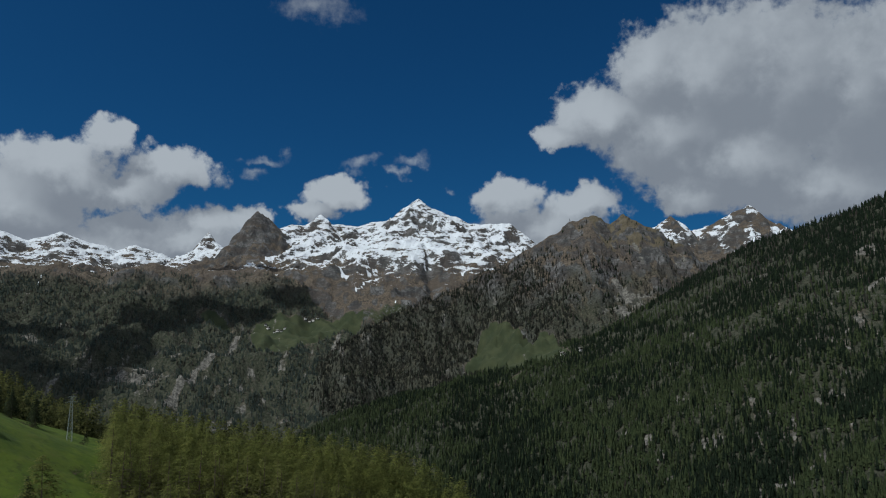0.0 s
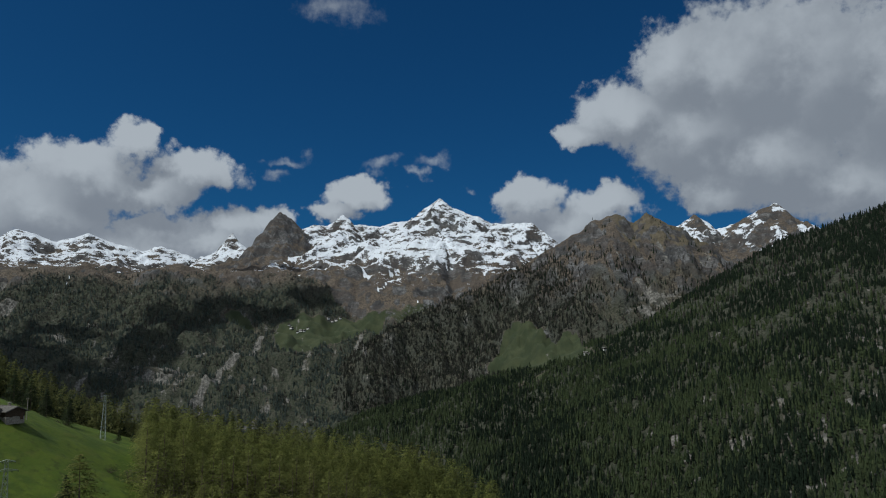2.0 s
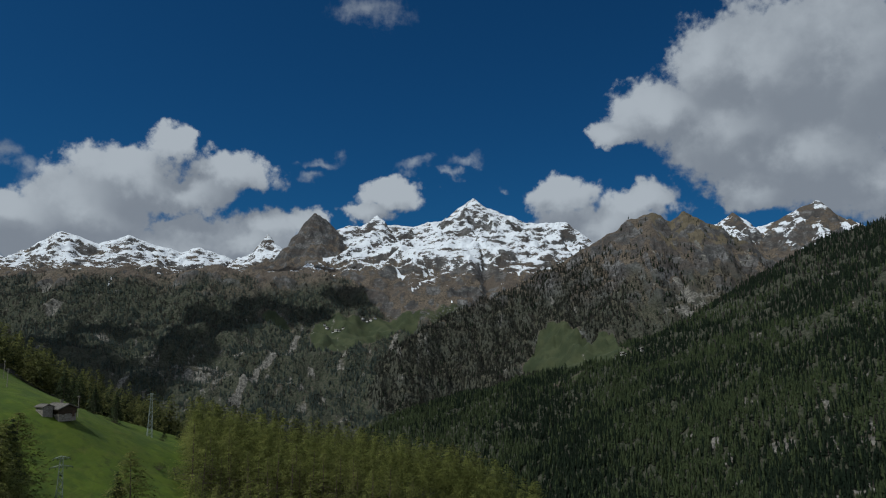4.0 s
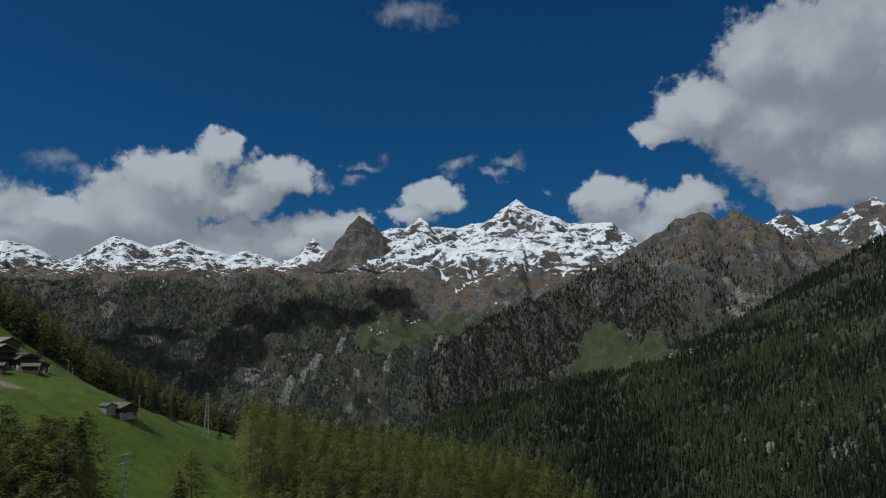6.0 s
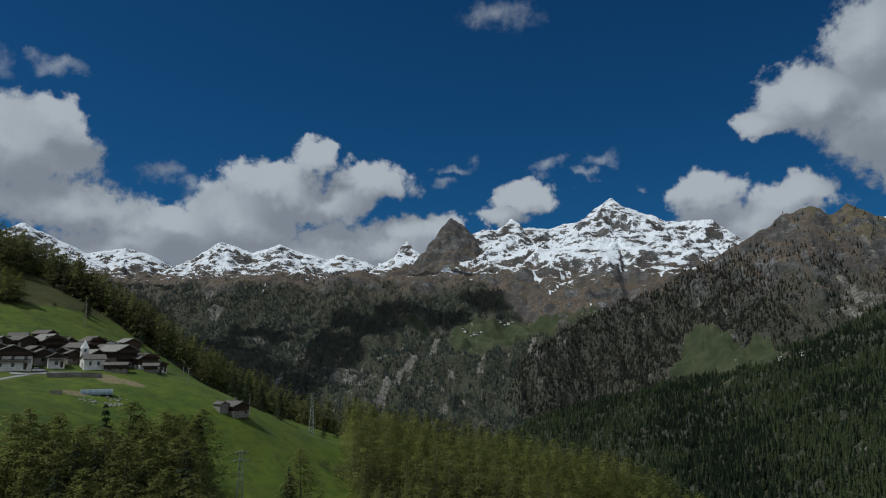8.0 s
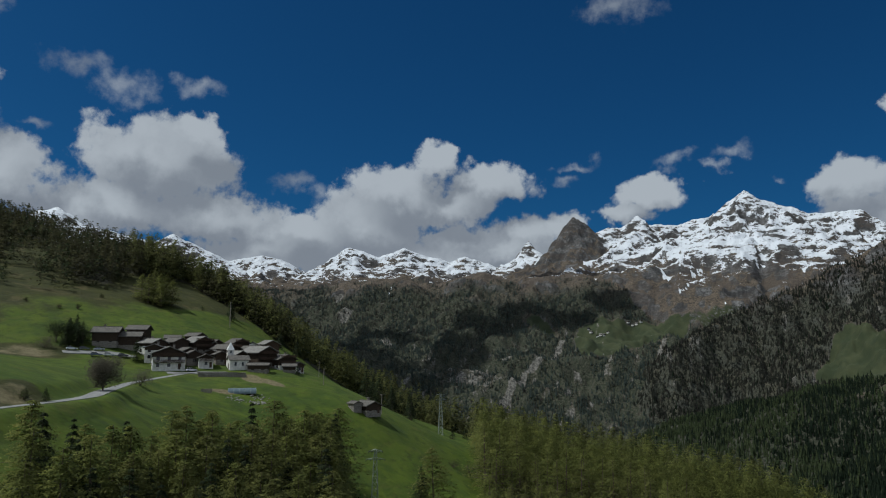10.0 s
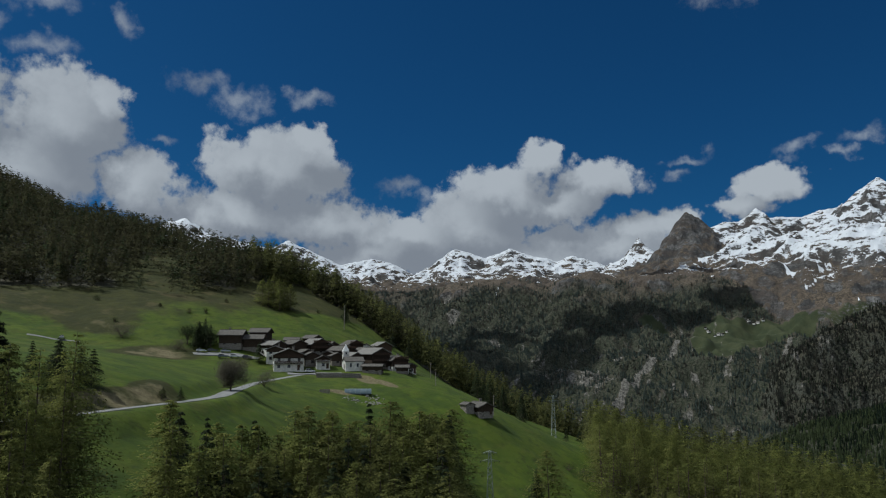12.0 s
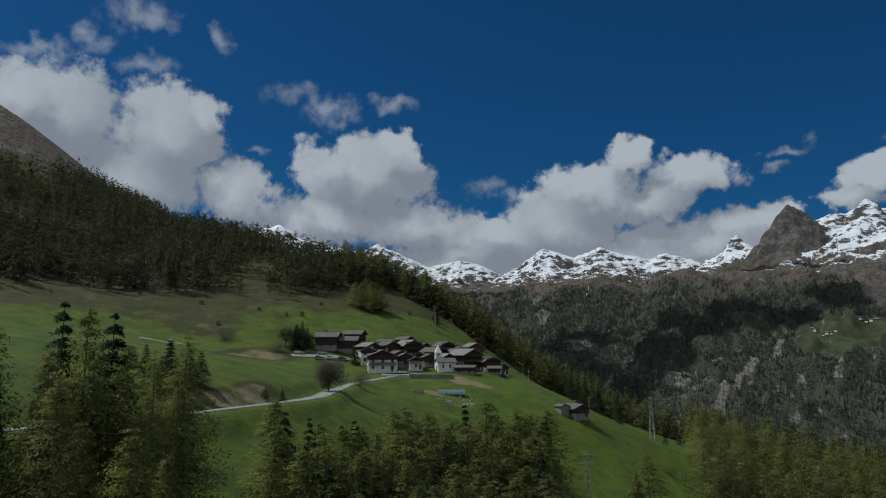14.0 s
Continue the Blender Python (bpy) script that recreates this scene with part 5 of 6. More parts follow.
house(-253, 224, 84, 7, 9.5, 4.8, 24, 3.4, PLASTER, TIMBER, PALE_SLATE, 0.8, True, 0, True, "white and timber house under a broad pale slate roof")
house(-250, 234, 80, 7, 8, 4.4, 24, 1.8, STONE_WALL, TIMBER, SLATE, 0.8, True, 0, False, "dark timber house behind the white house")
house(-246, 243, 78, 10, 8.5, 4.4, 25, 1.8, STONE_WALL, TIMBER, PALE_SLATE, 1.0, True, 2, False, "wide dark timber barn with pale slate roof")
house(-234, 228, 58, 6, 6, 4.0, 24, 3.4, STONE_WALL, TIMBER, SLATE, 0.7, True, 0, True, "small grey stone house with slate roof")
house(-227, 228, 48, 5.6, 5.5, 3.7, 26, 3.4, PLASTER, TIMBER, SLATE, 0.7, True, 1, False, "small white house with dark gable by the square")
house(-241, 231, 72, 5, 7, 3.6, 24, 2.0, STONE_WALL, TIMBER, SLATE, 0.7, True, 0, False, "low stone and timber shed house")
house(-233, 246, 84, 7, 10, 4.2, 25, 1.8, STONE_WALL, TIMBER, SLATE, 0.9, True, 2, False, "dark timber house in the middle of the village")
house(-240, 261, 70, 7.5, 7.5, 4.6, 26, 1.6, STONE_WALL, TIMBER, SLATE, 0.9, True, 2, False, "dark timber house on the upper row")
house(-242, 274, 36, 4.6, 5, 4.0, 26, 4.0, PLASTER, PLASTER, SLATE, 0.5, True, 0, False, "small cream plastered house with narrow eaves")
house(-248, 293, 66, 7.6, 8, 4.6, 24, 1.6, STONE_WALL, RED_TIMBER, PALE_SLATE, 0.8, True, 0, False, "reddish timber house with pale slate roof")
house(-217, 249, 80, 10.0, 10.5, 5.8, 24, 2.2, STONE_WALL, TIMBER, PALE_SLATE, 1.1, True, 2, True, "tall dark timber house with broad slate roof")
house(-224, 243, 76, 5.5, 7, 3.8, 26, 2.2, PLASTER, TIMBER, PALE_SLATE, 0.8, True, 0, False, "low house with pale slate roof behind the chapel")
house(-208, 238, 118, 4.4, 8, 2.6, 20, 1.8, STONE_WALL, TIMBER, SLATE, 0.6, True, 0, False, "low timber shed with slate roof beside the gardens")
house(-208, 254, 62, 7.4, 8, 4.4, 25, 1.8, PLASTER, TIMBER, SLATE, 0.9, True, 2, True, "timber house with white base at the village end")
house(-203, 257, 60, 4.2, 4.6, 3.0, 25, 1.9, PLASTER, TIMBER, SLATE, 0.6, True, 0, False, "small hut with white base at the village end")
house(-244, 249, 88, 5.5, 7, 3.8, 24, 1.6, STONE_WALL, TIMBER, SLATE, 0.7, True, 0, False, "small dark timber granary with slate roof")
house(-228, 237, 60, 5, 6, 3.8, 24, 2.4, STONE_WALL, TIMBER, SLATE, 0.7, True, 0, False, "small stone-based timber house between larger houses")
house(-230, 258, 82, 5.5, 7, 4.0, 24, 1.6, STONE_WALL, TIMBER, SLATE, 0.7, True, 0, False, "dark timber stable with slate roof")
house(-254, 249, 90, 5.5, 7, 4.0, 24, 1.6, STONE_WALL, TIMBER, SLATE, 0.7, True, 0, False, "dark timber outbuilding with weathered slate roof")
for x, y, turn, w, d, h, lab in ((-221, 251, 110, 4.5, 5.5, 3.4, "small dark timber shed with slate roof in a yard"), (-233, 238, 30, 4.2, 5, 3.6, "narrow timber shed with slate roof"), (-243, 222, 40, 4.5, 5, 3.4, "small stone shed with slate roof behind the white house"),
                                 (-212, 253, 120, 4.6, 6, 3.6, "weathered timber store with slate roof"), (-201, 249, 128, 3.6, 5, 2.4, "low garden shed with slate roof"), (-236, 250, 64, 5, 6, 4.0, "dark timber store under steep slate roof"),
                                 (-256, 238, 128, 5, 6, 3.6, "small hay store with slate roof"), (-212, 261, 60, 5, 6, 4.0, "dark timber stable at the village end")):
    house(x, y, turn, w, d, h, 25, 1.4, STONE_WALL, TIMBER, SLATE, 0.7, True, 0, False, lab)
house(-156.5, 239, 66, 6.4, 8.0, 2.7, 22, 1.5, STONE_WALL, TIMBER, SLATE, 0.8, label="lone low stone and timber hut on the pasture")
house(-159, 234, 66, 3.6, 4.0, 2.3, 20, 2.3, STONE_WALL, STONE_WALL, SLATE, 0.4, False, 0, False, "grey stone lean-to beside the lone hut", "shed", 1.5)


def chapel(x, y, turn):
    ob = new("chapel")
    z = ground_at(x, y)
    ob.matrix_basis = pose(x, y, z, 0, 0, turn)
    bm = bmesh.new()
    prism(bm, [(-2.5, -1.5), (2.5, -1.5), (2.5, 3.6), (0, 5.1), (-2.5, 3.6)], -3.8, 3.8)
    part("wall", bm, PLASTER, ob, "white plastered nave walls")
    bm = bmesh.new()
    for s in (-1, 1):
        prism(bm, [(0, 5.15), (s * 3.0, 3.35), (s * 3.0, 3.6), (0, 5.4)], -4.3, 4.3)
    part("roof", bm, SLATE, ob)
    bm = bmesh.new()
    box(bm, -5.1, -2.7, -3.6, -1.2, -1.5, 7.6)
    box(bm, -5.2, -2.6, -3.7, -1.1, 5.9, 6.1)
    tower = part("bell_tower", bm, PLASTER, ob, "slim white bell tower")
    bm = bmesh.new()
    v = [bm.verts.new(p) for p in ((-5.3, -3.8, 7.6), (-2.5, -3.8, 7.6), (-2.5, -1.0, 7.6), (-5.3, -1.0, 7.6))]
    top = bm.verts.new((-3.9, -2.4, 10.8))
    bm.faces.new(v[::-1])
    for k in range(4):
        bm.faces.new((v[k], v[(k + 1) % 4], top))
    part("spire", bm, surface("spire_plaster", (0.55, 0.55, 0.53), (0.7, 0.7, 0.68), 0.8), tower, "pointed pale spire")
    for side in range(3):
        bm = bmesh.new()
        if side == 0:
            box(bm, -4.25, -3.55, -3.64, -3.45, 6.3, 7.3)
        elif side == 1:
            box(bm, -5.14, -4.95, -2.75, -2.05, 6.3, 7.3)
        else:
            box(bm, -2.85, -2.66, -2.75, -2.05, 6.3, 7.3)
        part("belfry_opening", bm, GLASS, tower, "dark louvred belfry opening")
    for yy in (-2.0, 0.9):
        bm = bmesh.new()
        box(bm, 2.4, 2.56, yy, yy + 0.8, 1.2, 2.7)
        part("window", bm, GLASS, ob)
    bm = bmesh.new()
    box(bm, -0.6, 0.6, -3.86, -3.6, -0.2, 2.2)
    part("door", bm, TIMBER, ob)
    return tagged(ob, "white village chapel with slate roof and slim bell tower", "chapel")


chapel(-216.3, 235.1, -35)


# ---- roads, walls and gardens ----
def strip(name, line, width, mat, lift, label, category="road"):
    """A band laid on the ground along a smooth line, with real thickness."""
    pts = np.array(line, float)
    s = np.concatenate([[0], np.cumsum(np.hypot(*np.diff(pts[:, :2], axis=0).T))])
    u = np.linspace(0, s[-1], int(s[-1] / 2.0) + 2)
    x, y, w = np.interp(u, s, pts[:, 0]), np.interp(u, s, pts[:, 1]), np.interp(u, s, pts[:, 2]) if pts.shape[1] > 2 else np.full(len(u), width)
    for _ in range(6):
        x[1:-1], y[1:-1] = (x[:-2] + 2 * x[1:-1] + x[2:]) / 4, (y[:-2] + 2 * y[1:-1] + y[2:]) / 4
    dx, dy = np.gradient(x), np.gradient(y)
    n = np.hypot(dx, dy)
    nx, ny = -dy / n, dx / n
    mid = land(x, y)[0]
    rows = []
    for k in (-0.5, 0.5):
        px, py = x + nx * w * k, y + ny * w * k
        rows.append(np.column_stack([px, py, np.maximum(land(px, py)[0], mid - 0.5) + lift]))
    top = np.stack(rows, 1)
    bot = top - np.array([0, 0, 0.35])
    v = np.concatenate([top, bot], 1).reshape(-1, 3)
    f = []
    for i in range(len(x) - 1):
        a, b = i * 4, i * 4 + 4
        f += [(a, a + 1, b + 1, b), (a + 2, b + 2, b + 3, a + 3), (a, b, b + 2, a + 2), (a + 1, a + 3, b + 3, b + 1)]
    return tagged(new(name, mesh_of(name, v, np.array(f)[:, ::-1], mat, False)), label, category, "", "structure")


strip("road", [(x, y, w) for (x, y, _), w in zip(ROAD, (3.2, 3.2, 3.2, 3.4, 4.4, 4.0, 2.8, 2.6, 2.6, 2.6, 2.6, 2.6, 2.6, 2.6))], 3.0, ASPHALT, 0.1, "narrow pale asphalt road climbing to the village")
strip("road", [(-309, 147), (-304, 157), (-299, 163)], 1.9, ASPHALT, 0.12, "narrow farm track across the upper meadow")
strip("pavement", [(-268, 194, 2.5), (-264, 202, 4), (-259, 211, 4), (-253, 216, 2.5)], 6, ASPHALT, 0.25, "pale paved parking strip beside the barns", "parking")
strip("pavement", [(-227, 208, 4), (-220, 217, 6), (-213, 225, 6)], 6, ASPHALT, 0.3, "paved village square behind the retaining wall", "square")


def stone(rng, x, y, z, r, name="boulder", label="", group=""):
    bm = bmesh.new()
    bmesh.ops.create_icosphere(bm, subdivisions=2, radius=r)
    off = Vector((rng.rand() * 50, rng.rand() * 50, 0))
    for v in bm.verts:
        v.co *= 1 + 0.45 * noise.noise(v.co / r * 0.9 + off)
        v.co.z *= 0.7
    ob = new(name, finish(name, bm, BOULDER))
    ob.matrix_basis = pose(x, y, z, 0, 0, rng.rand() * 360)
    return tagged(ob, label, "stone", group)


def retaining_wall(name, line, high, label):
    """A dry-stone wall: rough blocks in courses, each its own piece."""
    rng = np.random.RandomState(3)
    base = new(name)
    pts = np.array(line, float)
    tagged(base, label, "wall", "", "structure")
    blocks = []
    for k in range(4):
        bm = bmesh.new()
        box(bm, -0.45, 0.45, -0.3, 0.3, -0.19, 0.19)
        for v in bm.verts:
            v.co += Vector(rng.uniform(-0.06, 0.06, 3))
        blocks.append(finish("block", bm, STONE_WALL))
    s = np.concatenate([[0], np.cumsum(np.hypot(*np.diff(pts, axis=0).T))])
    for course in range(int(high / 0.42)):
        u = rng.rand() * 0.5
        while u < s[-1]:
            x, y = np.interp(u, s, pts[:, 0]), np.interp(u, s, pts[:, 1])
            i = min(np.searchsorted(s, u), len(pts) - 1) or 1
            a = math.degrees(math.atan2(pts[i, 1] - pts[i - 1, 1], pts[i, 0] - pts[i - 1, 0]))
            b = new("block", blocks[rng.randint(4)])
            b.parent = base
            b.matrix_basis = pose(x, y, ground_at(x, y) - 0.1 + course * 0.41, 0, 0, a + rng.uniform(-4, 4))
            u += 0.95
    return base


retaining_wall("garden_wall", [(-215, 212), (-210, 219), (-204, 226)], 2.1, "grey dry-stone retaining wall below the village square")

STONES = np.random.RandomState(8)
for k in range(110):
    a = STONES.rand() * 2 * math.pi
    x, y = -182.5 + 5.5 * math.cos(a) + STONES.randn() * 1.1, 201.5 + 5.0 * math.sin(a) + STONES.randn() * 1.2
    if math.sin(a - 1.6) > 0.45:
        continue
    stone(STONES, x, y, ground_at(x, y) + 0.02, STONES.uniform(0.18, 0.5), label="rough grey field stone in a garden border", group="stones round the garden")


def greenhouse(x, y, turn, length, radius):
    ob = new("greenhouse")
    ob.matrix_basis = pose(x, y, ground_at(x, y) - 0.2, 0, 0, turn)
    bm = bmesh.new()
    n = 12
    out = [(radius * math.cos(math.pi * k / n), radius * 0.95 * math.sin(math.pi * k / n)) for k in range(n + 1)]
    prism(bm, out, -length / 2, length / 2)
    part("film_cover", bm, PLASTIC, ob, "bluish clear plastic film")
    for i in range(6):
        yy = -length / 2 + i * length / 5
        bm = bmesh.new()
        for (x0, z0), (x1, z1) in zip(out, out[1:]):
            frustum(bm, (x0 * 1.01, yy, z0 * 1.01), (x1 * 1.01, yy, z1 * 1.01), 0.05, 0.05, 4)
        part("hoop", bm, STEEL, ob)
    return tagged(ob, "bluish plastic tunnel greenhouse in the garden", "greenhouse")


greenhouse(-187, 204.5, 132, 9.5, 2.0)


def fence_panel(x, y, turn, length):
    ob = new("wooden_fence")
    ob.matrix_basis = pose(x, y, ground_at(x, y), 0, 0, turn)
    k = -length / 2
    while k < length / 2:
        bm = bmesh.new()
        box(bm, k, k + 0.22, -0.03, 0.03, -0.2, 1.3)
        part("board", bm, POLE_WOOD, ob)
        k += 0.26
    return tagged(ob, "pale weathered board fence at the garden corner", "fence")


fence_panel(-190, 190.5, 40, 3.6)


def car(x, y, turn, col, label):
    ob = new("car")
    ob.matrix_basis = pose(x, y, ground_at(x, y) + 0.28, 0, 0, turn)
    paint = paint_material("car_paint", col)
    bm = bmesh.new()
    prism(bm, [(-2.05, 0.35), (2.05, 0.35), (2.1, 0.75), (1.2, 0.92), (0.55, 1.0), (-1.95, 1.0), (-2.1, 0.8)], -0.85, 0.85)
    bmesh.ops.bevel(bm, geom=bm.edges[:], offset=0.05, segments=1, affect="EDGES")
    body = part("body", bm, paint, ob)
    bm = bmesh.new()
    prism(bm, [(-1.9, 0.99), (0.75, 0.99), (0.1, 1.42), (-1.5, 1.45)], -0.74, 0.74)
    part("cabin_glass", bm, GLASS, body)
    bm = bmesh.new()
    prism(bm, [(-1.55, 1.43), (0.12, 1.41), (-0.05, 1.5), (-1.4, 1.52)], -0.7, 0.7)
    part("car_roof", bm, paint, body)
    for wx in (-1.3, 1.3):
        for wy in (-0.86, 0.86):
            bm = bmesh.new()
            frustum(bm, (wx, wy - 0.1, 0.32), (wx, wy + 0.1, 0.32), 0.32, 0.32, 12)
            wheel = part("wheel", bm, TYRE, ob)
            bm = bmesh.new()
            frustum(bm, (wx, wy - 0.115, 0.32), (wx, wy + 0.115, 0.32), 0.19, 0.19, 8)
            part("rim", bm, STEEL, wheel)
    for yy in (-0.6, 0.6):
        bm = bmesh.new()
        box(bm, 2.03, 2.12, yy - 0.17, yy + 0.17, 0.62, 0.76)
        part("headlight", bm, STEEL, body)
    return tagged(ob, label, "car", "parked cars")


car(-303.5, 158, 148, (0.26, 0.27, 0.28), "light silver car on the upper farm track")
car(-268, 198, 50, (0.5, 0.52, 0.54), "silver car parked by the dark spruces")
car(-266.5, 202.5, 50, (0.05, 0.055, 0.065), "dark grey car parked beside the barn")
car(-263.5, 207, 55, (0.25, 0.27, 0.3), "grey car parked beside the barn")
car(-259, 202, 52, (0.06, 0.08, 0.12), "dark blue car parked along the paved strip")
car(-257, 206.5, 52, (0.6, 0.6, 0.6), "white car parked along the paved strip")
car(-254.5, 211, 52, (0.03, 0.03, 0.035), "black car parked along the paved strip")
car(-224.5, 218, 60, (0.55, 0.55, 0.55), "white car parked on the village square")


# ---- poles and pylons ----
def lattice_pylon(x, y, turn, height):
    ob = new("lattice_pylon")
    ob.matrix_basis = pose(x, y, ground_at(x, y) - 0.4, 0, 0, turn)
    wide = lambda z: 1.15 - 0.85 * (z / height)
    corners = lambda z: [(a * wide(z), b * wide(z), z) for a, b in ((-1, -1), (1, -1), (1, 1), (-1, 1))]
    for k in range(4):
        bm = bmesh.new()
        frustum(bm, corners(0)[k], corners(height)[k], 0.11, 0.08, 4)
        part("leg", bm, STEEL, ob)
    levels = np.linspace(0.5, height, 12)
    for z0, z1 in zip(levels, levels[1:]):
        bm = bmesh.new()
        a, b = corners(z0), corners(z1)
        for k in range(4):
            frustum(bm, a[k], b[(k + 1) % 4], 0.05, 0.05, 3)
            frustum(bm, a[(k + 1) % 4], b[k], 0.05, 0.05, 3)
        part("brace", bm, STEEL, ob)
    for z, reach in ((height - 0.4, 1.9), (height - 2.6, 2.6)):
        bm = bmesh.new()
        for s in (-0.25, 0.25):
            frustum(bm, (-reach, 0, z), (reach, 0, z), 0.08, 0.08, 4)
            frustum(bm, (-reach, 0, z), (0, s, z + 0.55), 0.05, 0.05, 3)
            frustum(bm, (reach, 0, z), (0, s, z + 0.55), 0.05, 0.05, 3)
        arm = part("cross_arm", bm, STEEL, ob)
        for sx in (-reach, -reach * 0.5, reach * 0.5, reach):
            bm = bmesh.new()
            for q in range(3):
                frustum(bm, (sx, 0, z - 0.16 - q * 0.16), (sx, 0, z - 0.04 - q * 0.16), 0.13, 0.06, 6)
            part("insulator", bm, GLASS, arm)
    return tagged(ob, "slender grey-green lattice steel power pylon on the pasture", "pylon", "power pylons")


lattice_pylon(-118.2, 180.5, 35, -28.2 - ground_at(-118.2, 180.5) + 0.8)
lattice_pylon(-163.9, 317.9, 35, -21.4 - ground_at(-163.9, 317.9) + 0.8)


def pole(x, y, height, label="weathered wooden utility pole standing on the meadow"):
    ob = new("utility_pole")
    ob.matrix_basis = pose(x, y, ground_at(x, y) - 0.3)
    bm = bmesh.new()
    frustum(bm, (0, 0, 0), (0.05, 0, height), 0.14, 0.1, 7)
    part("post", bm, POLE_WOOD, ob)
    bm = bmesh.new()
    box(bm, -0.6, 0.6, -0.06, 0.06, height - 0.5, height - 0.38)
    part("crossbar", bm, POLE_WOOD, ob)
    return tagged(ob, label, "pole", "utility poles")


for px, py, ph in ((-284, 304, 13), (-281, 301, 11), (-183, 248, 7), (-157, 250, 8), (-215, 290, 8)):
    pole(px, py, ph)


# ---- single trees and bushes ----
def round_tree(rng, x, y, height, spread, mat, label, name="tree", n=700, trunk=True):
    """A broad tree: forked limbs and a loose ball of fine twig sprays with gaps."""
    ob = new(name)
    ob.matrix_basis = pose(x, y, ground_at(x, y) - 0.2)
    bm = bmesh.new()
    tips = []
    stem = height * (0.28 if trunk else 0.05)
    frustum(bm, (0, 0, 0), (0, 0, stem), 0.05 * height * 0.6, 0.04 * height * 0.6, 7)
    for k in range(9):
        a, e = k * 2.4 + rng.rand(), rng.uniform(0.4, 1.3)
        tip = np.array([math.cos(a) * math.cos(e) * spread * 0.8, math.sin(a) * math.cos(e) * spread * 0.8, stem + math.sin(e) * (height - stem) * 0.85])
        frustum(bm, (0, 0, stem * 0.95), tip, 0.018 * height, 0.02, 5)
        tips.append(tip)
        for _ in range(3):
            t2 = tip * rng.uniform(0.6, 0.9) + rng.randn(3) * spread * 0.3
            frustum(bm, tip * 0.6 + np.array([0, 0, stem * 0.4]), t2, 0.03, 0.01, 3)
            tips.append(t2)
    part("trunk", bm, BARK, ob)
    tips = np.array(tips)
    n *= 2
    c = tips[rng.randint(len(tips), size=n)] + rng.randn(n, 3) * spread * 0.26
    c[:, 2] = np.clip(c[:, 2], stem * 0.5, height * 1.05)
    d = rng.randn(n, 3)
    d /= np.linalg.norm(d, axis=1)[:, None]
    w = np.cross(d, rng.randn(n, 3))
    w /= np.linalg.norm(w, axis=1)[:, None]
    size = rng.uniform(0.2, 0.42, n) * (0.4 + height / 22)
    L, W = d * size[:, None], w * (size * 0.3)[:, None]
    v = np.stack([c - L, c + W, c + L, c - W], 1).reshape(-1, 3)
    crown = new("crown", mesh_of("crown", v, np.arange(len(v)).reshape(-1, 4), mat, False))
    crown.parent = ob
    return tagged(ob, label, "tree" if name == "tree" else "bush")


B = np.random.RandomState(17)
GREEN_BUSH = leaf_material("bush_leaves", (0.04, 0.055, 0.018), (0.075, 0.085, 0.03))
round_tree(B, -169.5, 133, 8.2, 3.6, TWIGS, "round leafless grey-brown tree beside the road bend", n=4200)
round_tree(B, -190, 163, 4.8, 3.2, TWIGS, "low leafless bush beside the road", "bush", 900, False)
round_tree(B, -298, 180, 6.0, 5.5, TWIGS, "wide pale leafless shrub on the upper meadow", "bush", 1300, False)
round_tree(B, -275, 192, 4.2, 3.4, TWIGS, "leafless shrub beside the parked cars", "bush", 900, False)
for x, y, h in ((-277, 203, 10.5), (-274, 207, 9.5), (-273, 199, 9.5), (-279, 208, 10.5), (-271, 203, 8.5), (-275, 202, 11), (-249, 213, 9), (-148, 80, 8.5), (-151, 84, 7.5), (-147, 75, 9.5), (-152, 78, 8), (-150, 72, 7.5), (-151, 100, 2.4), (-149, 103, 3.4),
                (-196, 248, 4.5), (-116.5, 205, 13), (-205, 330, 17), (-208, 322, 16), (-200, 334, 15),
                (-196, 328, 13), (-190, 336, 15), (-212, 335, 14), (-186, 330, 11), (-262, 335, 12), (-270, 330, 10), (-296, 318, 11), (-290, 312, 9), (-166, 352, 6), (-170, 345, 5)):
    place_tree(BELT_SPRUCES[B.randint(2)], x, y, h, B.rand() * 6.28, 0.0, 1.45 if h < 15 else 1.15)
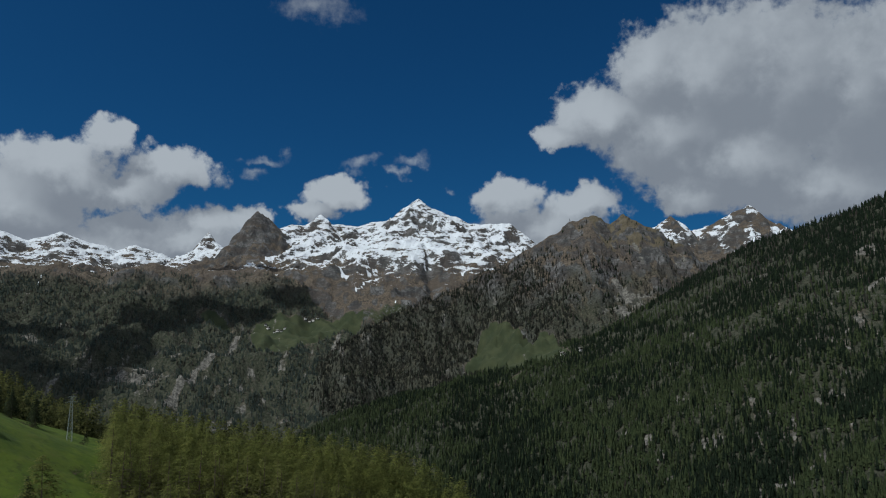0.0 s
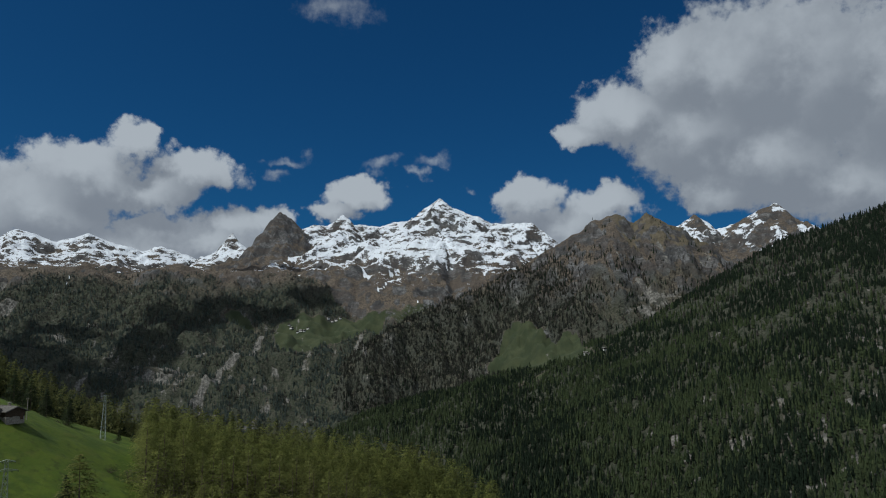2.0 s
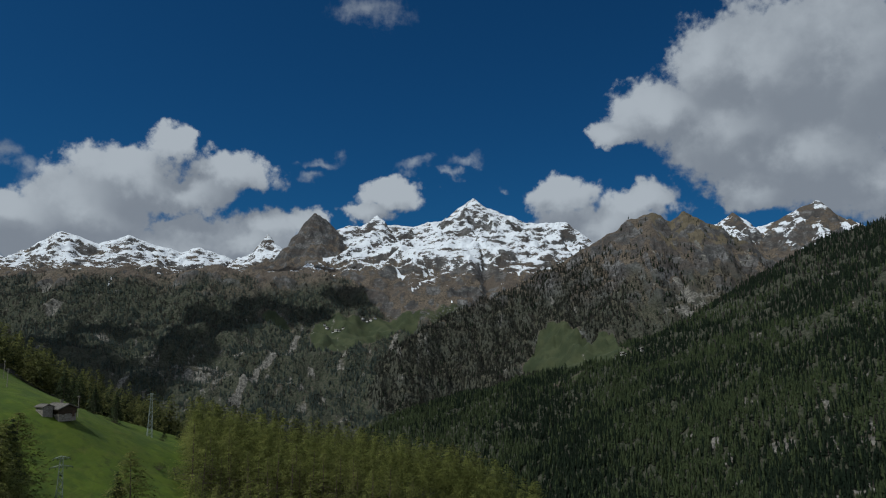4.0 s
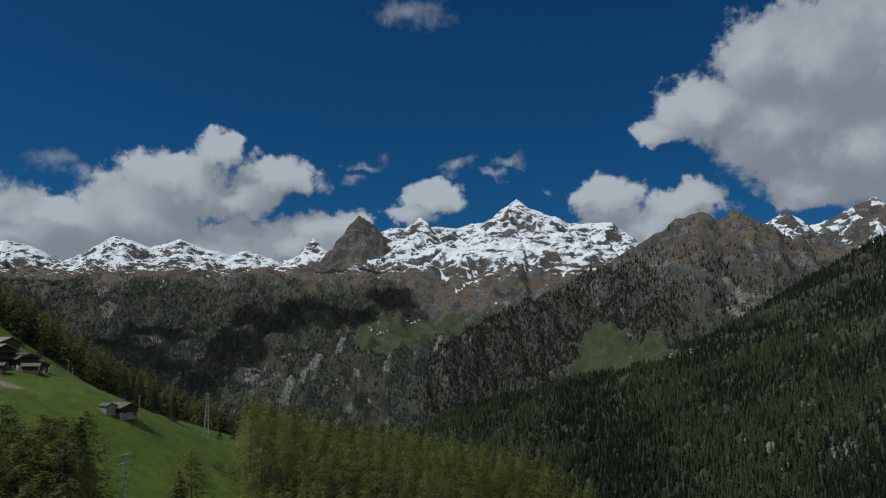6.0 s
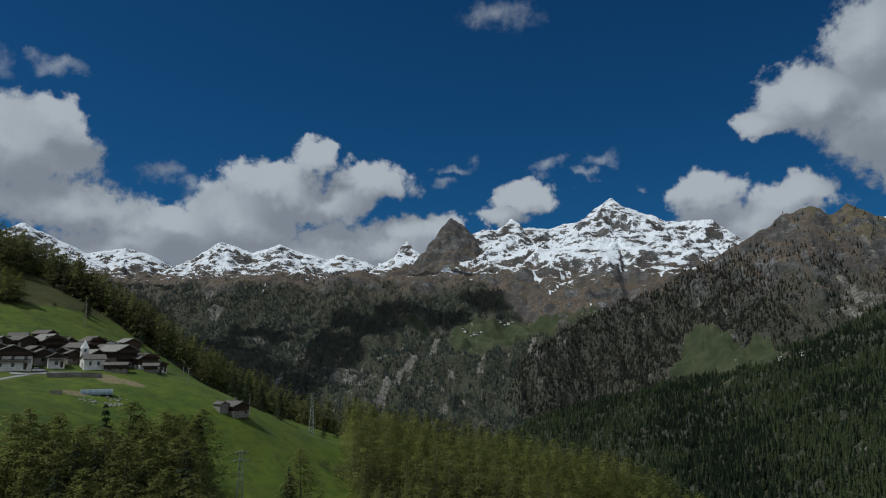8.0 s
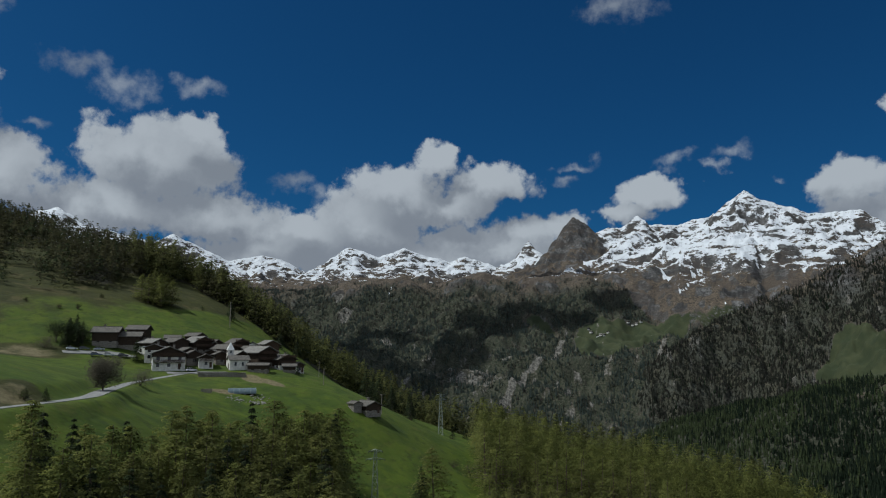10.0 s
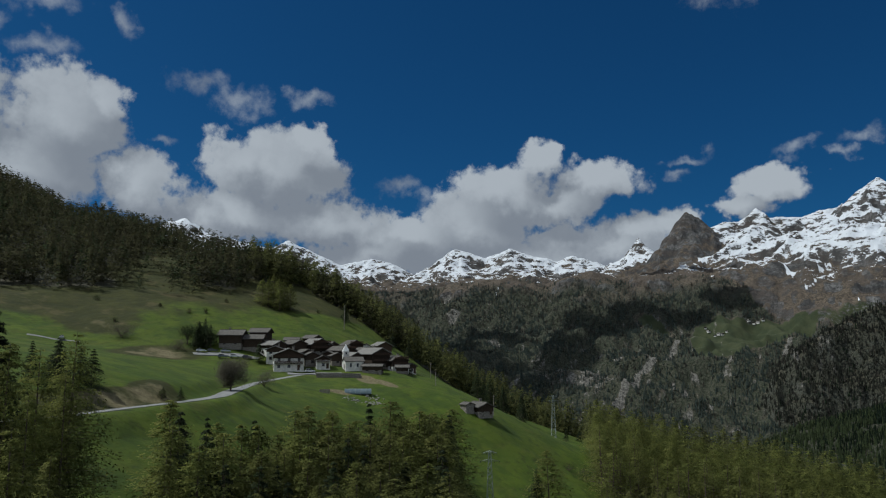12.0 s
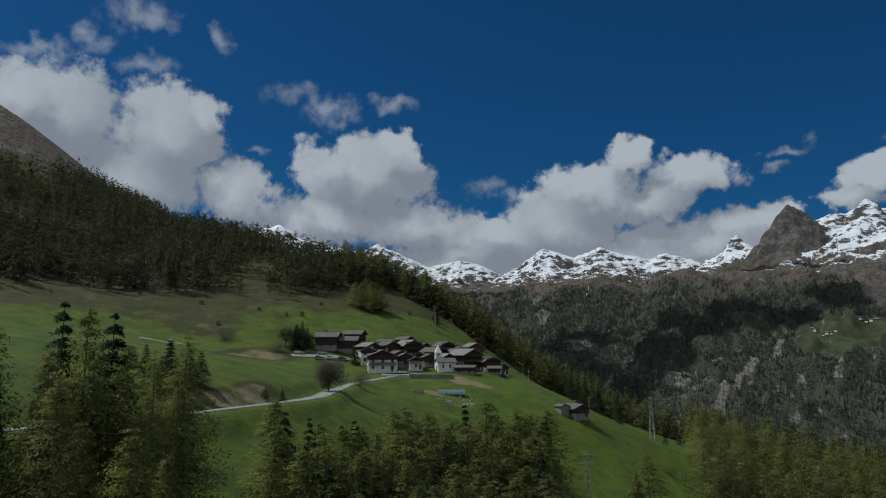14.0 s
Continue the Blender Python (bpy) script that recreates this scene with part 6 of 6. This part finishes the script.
for x, y, h in ((-113, 207, 20), (-306, 276, 17), (-303, 281, 15), (-309, 271, 15.5), (-312, 277, 17), (-302, 273, 13), (-308, 281, 16), (-314, 271, 14)):
    place_tree(BELT_LARCHES[B.randint(4)], x, y, h, B.rand() * 6.28, 0.0, 1.5)
for x, y, h, s in ((-315, 187, 2.4, 1.2), (-309, 221, 2.6, 1.5), (-307, 229, 3.0, 1.7), (-322, 214, 1.8, 1.1), (-345, 195, 2.5, 1.6), (-372, 176, 2.2, 1.6), (-318, 250, 2.2, 1.3), (-330, 262, 2.5, 1.6), (-150, 99, 2.2, 1.4), (-174, 305, 3.0, 2.2),
                   (-180, 310, 2.6, 2.0), (-159, 320, 3.2, 2.4), (-395, 170, 2.4, 1.8), (-300, 300, 2.2, 1.4), (-124, 259, 4.5, 3.0), (-128, 254, 3.0, 2.2)):
    round_tree(B, x, y, h, s, GREEN_BUSH, "small dark green bush on the open pasture", "bush", 260, False)
for x, y, h, s in ((-276, 203, 9.5, 4.2), (-272.5, 206, 8.0, 3.6), (-279, 199, 8.5, 3.8)):
    round_tree(B, x, y, h, s, SPRUCE, "bushy dark evergreen tree beside the old barns", "tree", 1500)
for x, y in ((-430, 170), (-425, 176), (-436, 165), (-442, 160), (-427, 163)):
    stone(B, x + B.randn(), y + B.randn(), ground_at(x, y) + 0.1, B.uniform(0.5, 1.5), label="pale boulder lying in the pasture grass", group="boulders on the pasture")

# ---- far hamlets ----
for x, y, turn in ((-750, 3000, 20), (-735, 2985, 60), (-704, 2965, 10), (-690, 2962, 80), (-675, 2962, 30), (-660, 2965, 0), (-609, 3135, 40), (-590, 3138, 0), (-573, 3141, 70), (-555, 3142, 20), (325, 2048, 0), (340, 2040, 50), (352, 2034, 10), (400, 2080, 30)):
    house(x, y, turn, 10, 12, 5.5, 26, 2.6, PLASTER, TIMBER, PALE_SLATE, 1.0, False, 0, False, "distant alpine farmhouse with pale roof in a meadow", "house", 3.0)


# trees grown but not planted
for source in LARCHES + BELT_LARCHES + FINE_LARCHES + BELT_SPRUCES + FINE_SPRUCES:
    if source.matrix_basis.translation.length < 1:
        for child in list(source.children):
            bpy.data.objects.remove(child)
        bpy.data.objects.remove(source)
